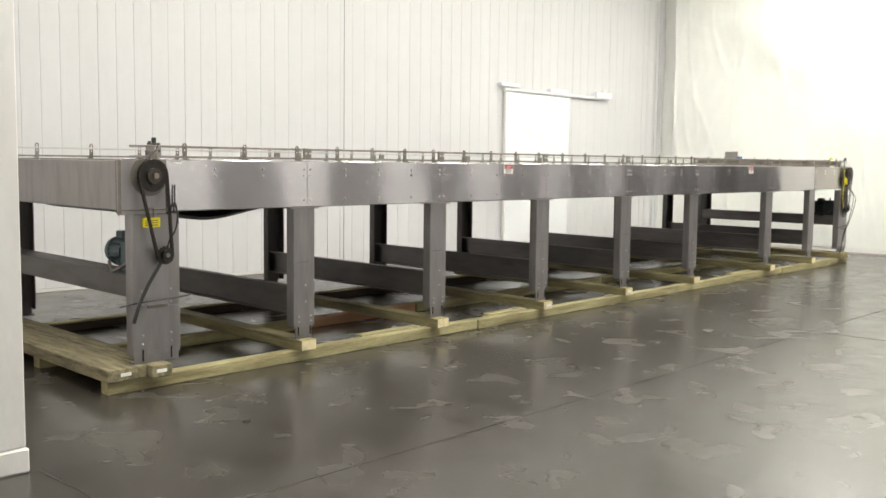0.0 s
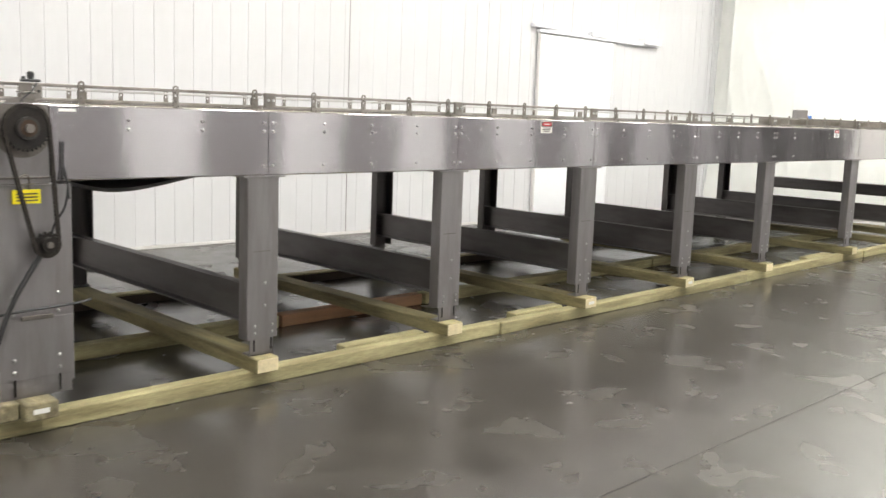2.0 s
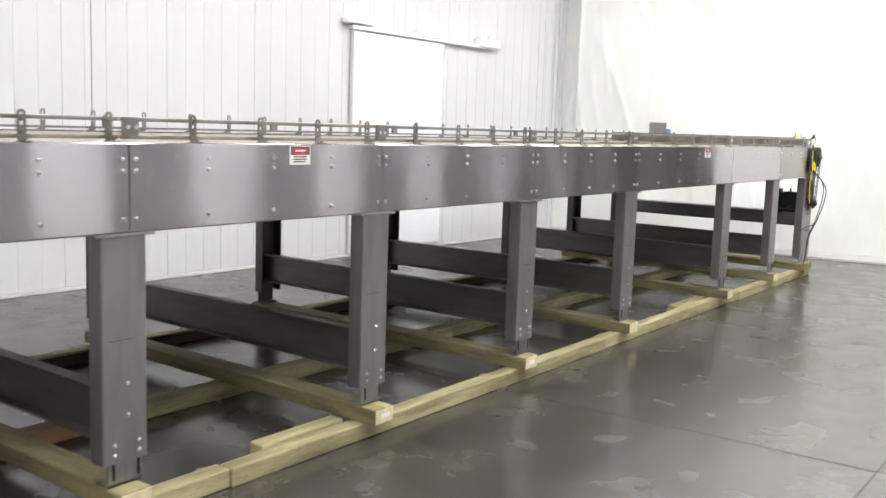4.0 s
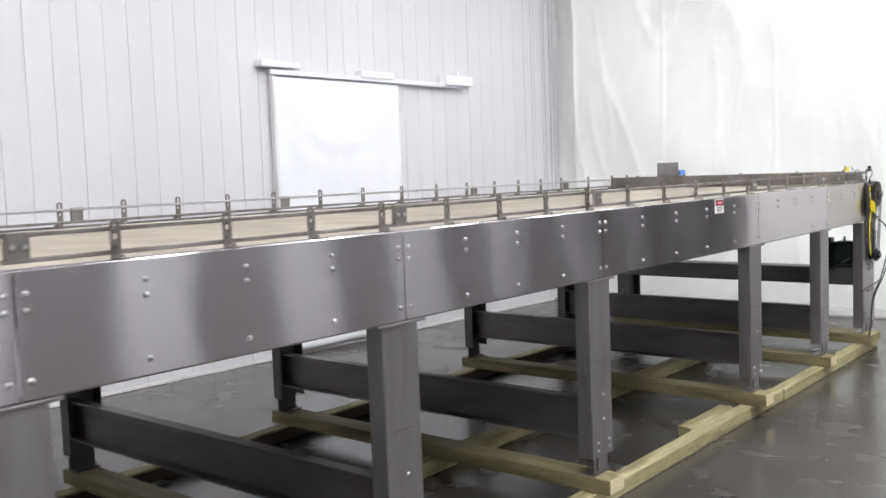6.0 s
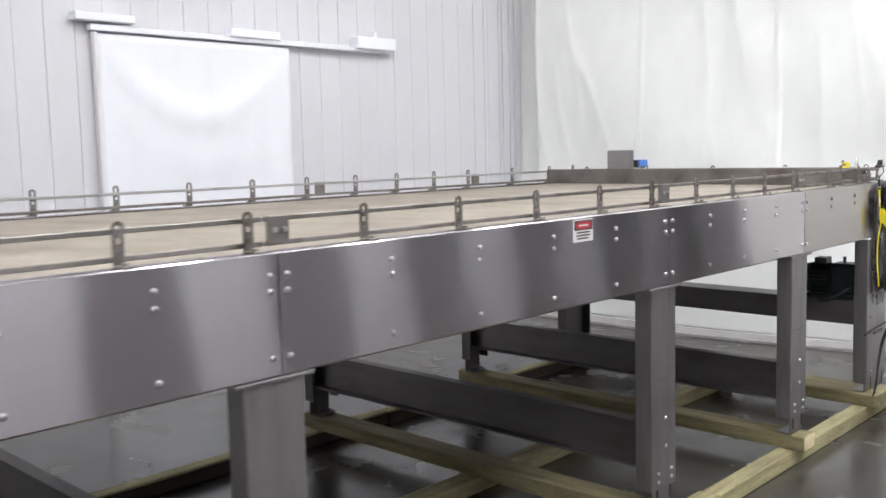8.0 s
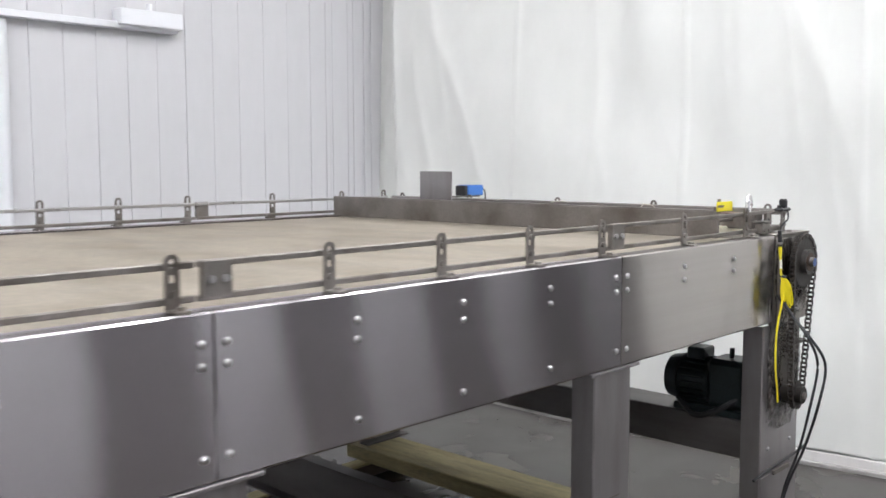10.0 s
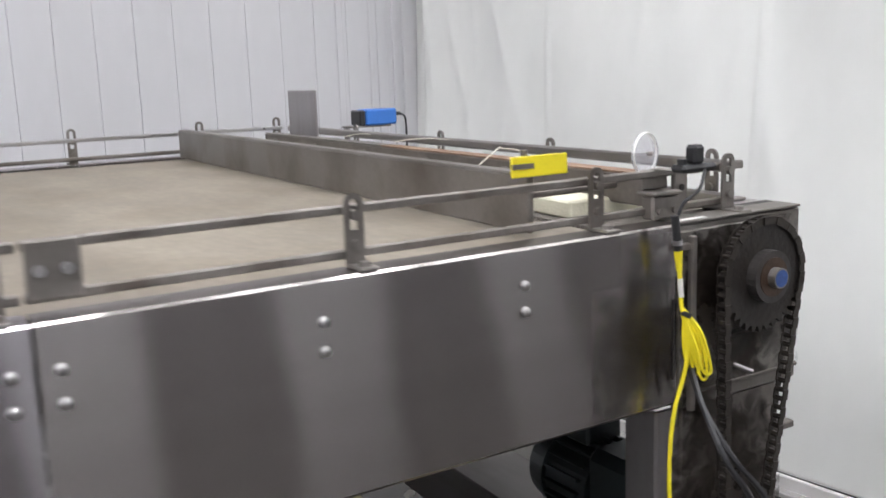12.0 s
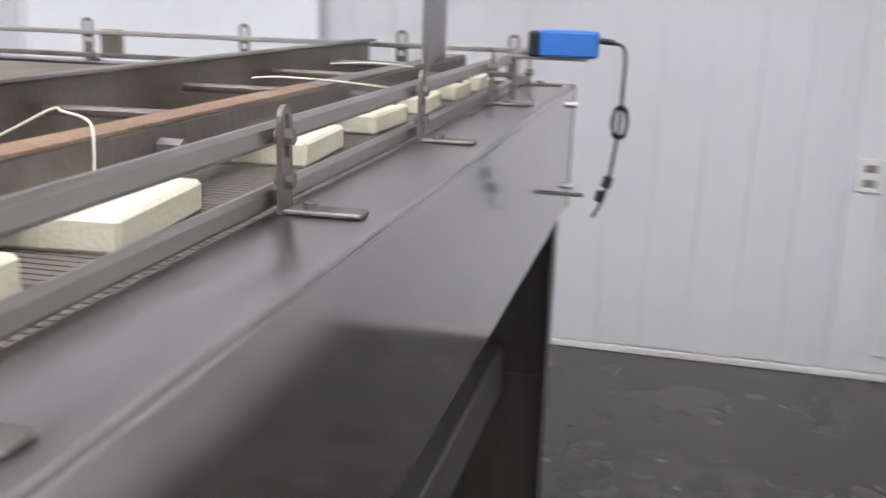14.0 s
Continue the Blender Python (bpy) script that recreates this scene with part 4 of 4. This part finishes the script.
# warning signs and small labels on the panels
for x, z, w, h in ((4.083, 1.334, 0.115, 0.075), (8.554, 1.326, 0.115, 0.075)):
    z = min(z, 1.327)
    sg = part("warning_sign", B(x, x + w, -0.0022, -0.0006, z - h, z), M_LABEL, conveyor, "red and white warning sticker")
    part("header", B(x + 0.004, x + w - 0.004, -0.0028, -0.0023, z - 0.036, z - 0.003), M_INK, sg, "black header band")
    oval = [(x + w / 2 + (w / 2 - 0.012) * math.cos(a) * (abs(math.cos(a)) + 0.001) ** -0.5, z - 0.0195 + 0.0125 * math.sin(a)) for a in [2 * math.pi * k / 28 for k in range(28)]]
    part("red_oval", extrude_outline(oval, Matrix.Translation((0, -0.0029, 0)) @ Matrix.Rotation(math.pi / 2, 4, "X"), 0.0004), M_RED, sg)
    part("band_print", B(x + 0.03, x + w - 0.03, -0.0038, -0.0034, z - 0.0225, z - 0.0165), M_LABEL, sg)
    for k in range(3):
        part("print_line", B(x + 0.02 - 0.004 * (k % 2), x + w - 0.02 - 0.008 * (k == 2), -0.0030, -0.0023, z - 0.046 - 0.010 * k, z - 0.041 - 0.010 * k), M_INK, sg)
part("panel_label", B(1.02, 1.09, -0.002, -0.0006, 1.309, 1.321), M_LABEL, conveyor, "small white label")
tag = part("caution_label", B(0.835, 0.945, 0.008, 0.0172, 0.945, 1.0, 0.0), M_YELLOW, conveyor, "yellow caution label")
for k in range(3):
    part("print_line", B(0.848, 0.932, 0.0068, 0.0079, 0.955 + 0.013 * k, 0.96 + 0.013 * k), M_INK, tag)
part("label_wire", tube([(0.845, 0.006, 1.0), (0.86, -0.006, 1.05), (0.89, -0.008, 1.055), (0.90, 0.006, 1.0)], 0.003, 6), M_DARK, conveyor)

# photo-eye heads clamped on the near rail at both ends
for n, (x, y) in enumerate(((0.925, 0.03), (11.485, 0.062))):
    u = x - 0.022
    hd = part("sensor_mount", B(u - 0.032, u + 0.031, y - 0.026, y + 0.002, 1.3385, 1.378, 0.004), M_BEAM, conveyor, "steel sensor mounting block")
    part("mount_shelf", B(u - 0.034, u + 0.028, y - 0.034, y + 0.012, 1.3785, 1.384, 0.002), M_BEAM, hd)
    part("mount_web", B(u - 0.026, u + 0.03, y + 0.002, y + 0.008, 1.3845, 1.416, 0.002), M_BEAM, hd)
    part("cheek_plate", B(u + 0.0315, u + 0.062, y - 0.012, y - 0.002, 1.352, 1.412, 0.002), M_BEAM, hd, "holed steel cheek plate")
    part("cheek_hole", C((u + 0.047, y - 0.0135, 1.385), (u + 0.047, y - 0.0125, 1.385), 0.006, seg=12), M_BLACK, hd)
    for dx in (-0.018, 0.016):
        part("mount_bolt", C((u + dx, y - 0.031, 1.352), (u + dx, y - 0.0265, 1.352), 0.006, seg=8), M_DARK, hd)
    if n:
        x, y = 11.466, -0.022
    if n:
        part("sensor_arm", B(11.452, 11.478, -0.02, 0.066, 1.4165, 1.4195, 0.001), M_BEAM, hd, "thin steel arm")
    sn = part("sensor", B(x - 0.038, x + 0.038, y - 0.012, y + 0.02, 1.420, 1.432, 0.005), M_PLASTIC, conveyor, "black photo-eye sensor head")
    part("sensor_cap", B(x - 0.012, x + 0.012, y - 0.010, y + 0.014, 1.4315, 1.462, 0.005), M_PLASTIC, sn)
    part("sensor_nub", C((x - 0.027, y + 0.003, 1.43), (x - 0.027, y + 0.003, 1.441), 0.008, seg=10), M_PLASTIC, sn)
    run = [(x + 0.02, y - 0.012, 1.42), (x - 0.01, y - 0.03, 1.385), (x - 0.055, y - 0.045, 1.35), (x - 0.07, y - 0.062, 1.31)]
    if n:
        run = [(x + 0.01, y - 0.010, 1.422), (x - 0.015, y - 0.022, 1.395), (x - 0.04, y - 0.014, 1.375), (11.416, -0.032, 1.350)]
    part("sensor_lead", tube(run, 0.003), M_PLASTIC, sn)

skew["by"] = 0.036
# ---- timber skid under the legs ----
skid = thing("timber_skid", "greenish treated timber skid of rails and crossbars", "skid")


def timber(name, x0, x1, y0, y1, z0, z1, m, label=""):
    bm = B(x0, x1, y0, y1, z0, z1, 0.005)
    return part(name, bm, m, skid, label)


for y0, y1 in ((0.015, 0.10), (2.11, 2.195)):
    xs = [0.60, 3.80, 7.02, 9.62, 11.78]
    for k, (x0, x1) in enumerate(zip(xs, xs[1:])):
        d = 0.012 * (k % 2)
        # far rails are dark brown with a thin pale batten on top
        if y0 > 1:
            timber("skid_rail", x0 + 0.002, x1 - 0.002, y0 - d, y1 - d, 0.0, 0.062, M_WOODDARK, "dark brown timber")
            timber("batten", x0 + 0.002, x1 - 0.002, y0 - d, y1 - d, 0.0625, 0.0765, M_WOOD)
        else:
            timber("skid_rail", x0 + 0.002, x1 - 0.002, y0 - d, y1 - d, 0.0, 0.0765, M_WOOD)
for x0, x1, m in ((0.61, 2.78, M_WOOD), (2.80, 4.02, M_WOODRED), (4.04, 7.0, M_WOOD), (7.02, 11.7, M_WOOD)):
    timber("skid_rail", x0, x1, 0.97 - 0.01 * (x0 > 3), 1.06, 0.0, 0.0765, m, "reddish stained timber" if m is M_WOODRED else "")
for x0, x1 in ((2.62, 3.22), (4.05, 4.55), (8.45, 9.02)):
    timber("packing_board", x0, x1, 0.105, 0.19, 0.0, 0.082, M_WOOD)
for k, j in enumerate(J):
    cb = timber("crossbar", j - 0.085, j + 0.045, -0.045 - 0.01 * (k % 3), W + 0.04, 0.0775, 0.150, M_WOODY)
    part("sawn_end", B(j - 0.080, j + 0.040, -0.0475 - 0.01 * (k % 3), -0.0452 - 0.01 * (k % 3), 0.082, 0.1455), M_WOODEND, cb, "pale sawn end")
    if k in (2, 3):
        part("stapled_label", B(j - 0.045, j + 0.015, -0.0492 - 0.01 * (k % 3), -0.0477 - 0.01 * (k % 3), 0.105, 0.125), M_LABEL, cb, "small white label")
timber("crossbar", 0.585, 0.83, -0.02, W + 0.05, 0.0775, 0.150, M_WOODOLD, "wide rough end plank")
timber("crossbar", 0.835, 0.97, -0.07, W + 0.05, 0.0775, 0.150, M_WOODOLD)
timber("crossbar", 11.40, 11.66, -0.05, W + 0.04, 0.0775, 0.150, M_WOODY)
for x, y in ((0.70, -0.0205), (0.90, -0.0705)):
    part("stapled_label", B(x - 0.035, x + 0.03, y - 0.0025, y - 0.0005, 0.106, 0.126), M_LABEL, skid, "small white label")

skew["by"] = 0.0
# ---- loose things on and round the machine ----
random.seed(4)
for y0, ln, xc, turn in ((0.182, 0.155, 11.490, -4), (0.432, 0.175, 11.497, 4), (0.86, 0.17, 11.503, 2), (1.17, 0.17, 11.512, -3), (1.44, 0.15, 11.522, 2), (1.70, 0.15, 11.53, -2), (1.93, 0.12, 11.537, 1)):
    fb = thing("foam_block", "cream foam block lying on the ribbed transfer belt", "foam block", group="foam blocks on the belt")
    fb.location = (xc, y0 + ln / 2, 1.3287)
    fb.rotation_euler = (0, 0, radians(turn))
    part("foam", B(-0.10, 0.10, -ln / 2, ln / 2, 0, 0.031 + 0.003 * random.random(), 0.004), M_FOAM, fb)

scan = thing("sensor_box", "blue sensor box on a steel stand with a coiled lead", "sensor")
scan.location = (0, 0, -0.033)
part("stand", B(11.735, 11.743, 1.72, 1.75, 1.3575, 1.452, 0.001), M_LEG, scan, "thin steel stand")
part("tray", B(11.735, 11.885, 1.70, 1.765, 1.4525, 1.458, 0.001), M_BEAM, scan, "steel tray")
part("case", B(11.79, 11.905, 1.695, 1.765, 1.4585, 1.510, 0.005), M_BLUE, scan)
part("front", B(11.768, 11.7895, 1.697, 1.763, 1.4588, 1.508, 0.004), M_PLASTIC, scan, "black front")
part("gland", C((11.905, 1.73, 1.492), (11.935, 1.73, 1.49), 0.006, seg=10), M_PLASTIC, scan)
part("lead", tube([(11.93, 1.73, 1.49), (11.955, 1.73, 1.475), (11.957, 1.728, 1.40), (11.955, 1.725, 1.32), (11.95, 1.725, 1.28), (11.943, 1.725, 1.22), (11.93, 1.72, 1.17), (11.915, 1.72, 1.14)], 0.0035), M_PLASTIC, scan, "black lead")
ring = [(11.956 + 0.014 * math.cos(a), 1.726 + 0.012 * math.sin(a * 3), 1.335 + 0.032 * math.sin(a)) for a in [2 * math.pi * k / 10 for k in range(31)]]
part("coil", tube(ring, 0.0045, 3), M_PLASTIC, scan, "coiled lead")
for z in (1.225, 1.195):
    part("connector", C((11.943 - (1.225 - z) * 0.4, 1.725, z), (11.937 - (1.225 - z) * 0.4, 1.724, z - 0.022), 0.010, seg=10), M_PLASTIC, scan, "black connector")

flag = thing("yellow_tag", "yellow plastic tag clipped on the pusher bar", "tag")
part("tag_plate", B(11.184, 11.292, 0.080, 0.084, 1.425, 1.457, 0.001), M_YELLOW, flag)
part("tag_slot", B(11.184, 11.225, 0.0782, 0.0797, 1.438, 1.446, 0.0), M_DARK, flag, "dark slot")
part("tag_clip", B(11.215, 11.255, 0.086, 0.11, 1.4275, 1.44, 0.002), M_DARK, flag)
part("tag_post", C((11.215, 0.09, 1.4275), (11.215, 0.09, 1.466), 0.006, seg=10), M_BEAM, flag)

spool = thing("reflector_disc", "round white plastic reflector disc on the bar", "reflector")
part("disc", C((11.489, 0.120, 1.4385), (11.4915, 0.110, 1.4385), 0.035, seg=40), M_DISC, spool)
part("rim", tube([(11.4903 + 0.035 * math.cos(a) * 0.97, 0.115 + 0.035 * math.cos(a) * 0.24, 1.4385 + 0.035 * math.sin(a)) for a in [2 * math.pi * k / 16 for k in range(17)]], 0.0022, 3), M_LABEL, spool)
part("screw", C((11.492, 0.112, 1.4385), (11.4965, 0.103, 1.4385), 0.004, seg=10), M_BEAM, spool, "small screw")

cord = thing("tie_cord", "white tie cord looped over the rusty bar", "cord", group="tie cords")
part("cord_strand", tube([(11.40, 0.52, 1.386), (11.44, 0.53, 1.404), (11.486, 0.538, 1.428), (11.497, 0.537, 1.427), (11.530, 0.525, 1.421), (11.541, 0.512, 1.400), (11.545, 0.502, 1.372)], 0.0013, 6), M_CORD, cord)
cord = thing("tie_cord", "white tie cord stretched from the bar to the rail", "cord", group="tie cords")
part("cord_strand", tube([(11.49, 0.98, 1.423), (11.53, 0.97, 1.427), (11.60, 0.985, 1.424), (11.672, 1.02, 1.415)], 0.0013, 6), M_CORD, cord)
cord = thing("tie_cord", "white tie cord lying over the far part of the bar", "cord", group="tie cords")
part("cord_strand", tube([(11.50, 1.28, 1.424), (11.56, 1.30, 1.427), (11.62, 1.35, 1.42)], 0.0013, 6), M_CORD, cord)

lead = thing("yellow_cable", "yellow sensor cable tied in a small bundle", "cable")
part("plug", C((11.424, -0.014, 1.352), (11.429, -0.015, 1.313), 0.0065, seg=12), M_PLASTIC, lead, "black plug")
part("collar", C((11.429, -0.015, 1.313), (11.430, -0.015, 1.306), 0.008, seg=12), M_BOLT, lead)
part("nut", C((11.430, -0.015, 1.306), (11.431, -0.015, 1.297), 0.007, seg=12), M_PLASTIC, lead)
part("boot", C((11.431, -0.015, 1.297), (11.434, -0.015, 1.264), 0.0068, 0.0045, 12), M_YELLOW, lead)
part("strand", tube([(11.434, -0.015, 1.266), (11.436, -0.016, 1.235), (11.438, -0.018, 1.20), (11.446, -0.024, 1.15), (11.441, -0.022, 1.10), (11.424, -0.018, 1.04), (11.416, -0.016, 0.97), (11.415, -0.018, 0.88), (11.43, -0.02, 0.80), (11.435, -0.02, 0.76)], 0.0036), M_YELLOW, lead)
part("pale_sleeve", C((11.4352, -0.0157, 1.252), (11.437, -0.017, 1.222), 0.0042, seg=10), M_LABEL, lead)
for k in range(6):
    w = 0.003 + 0.0042 * k
    d = -0.019 - 0.0045 * k
    low = 1.105 - 0.004 * k + 0.012 * (k % 2)
    part("loop", tube([(11.440, -0.018, 1.203), (11.442 + w * 0.5, d, 1.17), (11.447 + w, d - 0.004, 1.13 - 0.002 * k), (11.452 + w, d - 0.002, low), (11.448 + w * 0.6, d, low + 0.004), (11.442 + w * 0.2, d + 0.002, 1.145), (11.440, -0.02, 1.20)], 0.0026, 7), M_YELLOW, lead)
part("tie", C((11.439, -0.013, 1.197), (11.4395, -0.033, 1.194), 0.0045, seg=8), M_PLASTIC, lead, "black cable tie")

lead.location = (-0.016, -0.021, 0.005)

for k, (dx, dy) in enumerate(((0, 0), (0.016, -0.02))):
    cb = thing("power_cable", "black power cable hanging to the floor", "cable", group="power cables")
    part("cable_run", tube([(11.45, -0.014 - 0.012 * k, 1.13), (11.415, -0.09, 1.065), (11.40 + dx, -0.15, 1.0), (11.455 + dx, -0.16 + dy, 0.905), (11.43 + dx, -0.15 + dy, 0.77), (11.47 + dx, -0.10 + dy * 0.5, 0.60), (11.535, -0.028 + dy * 0.4, 0.44), (11.47 - dx, -0.03 + dy * 0.4, 0.32), (11.43 - 2 * dx, -0.035 + dy * 0.4, 0.21), (11.40 - 3 * dx, -0.035 + dy * 0.4, 0.157)], 0.0048), M_PLASTIC, cb)
cb = thing("motor_cable", "black cable hanging from the small sprocket", "cable")
part("cable_run", tube([(0.93, -0.03, 0.75), (0.885, -0.035, 0.69), (0.83, -0.03, 0.60), (0.785, -0.02, 0.50), (0.755, -0.012, 0.40)], 0.011), M_PLASTIC, cb)
cb = thing("loose_wire", "dark wire twisted beside the chain", "wire")
part("wire_run", tube([(1.03, -0.012, 1.19), (1.03, -0.014, 1.08), (1.045, -0.016, 1.02), (1.03, -0.018, 0.93), (0.985, -0.02, 0.86), (0.97, -0.022, 0.80)], 0.0045), M_PLASTIC, cb)
part("wire_end", tube([(1.018, -0.012, 1.03), (1.03, -0.014, 1.09), (1.045, -0.014, 1.02), (1.05, -0.014, 0.96)], 0.004), M_PLASTIC, cb)

# ---- wall boards with their standing ribs ----
BW = 0.1965
base = B(-BW / 2 + 0.0006, BW / 2 - 0.0006, -0.03, 0.0, 0.0, CEIL - 0.031, 0.003)
BOARD = mesh("wall_panel", base, M_WALL)
x = -0.2
k = 0
while x < 13.4:
    at(BOARD, back, "wall_panel", pose(x, YB + 0.0305 + LEAN * (12.6 - x) + (0.002 if k % 5 == 0 else 0), 0.0305, 0, 0, -math.degrees(math.atan(LEAN))))
    x += BW
    k += 1
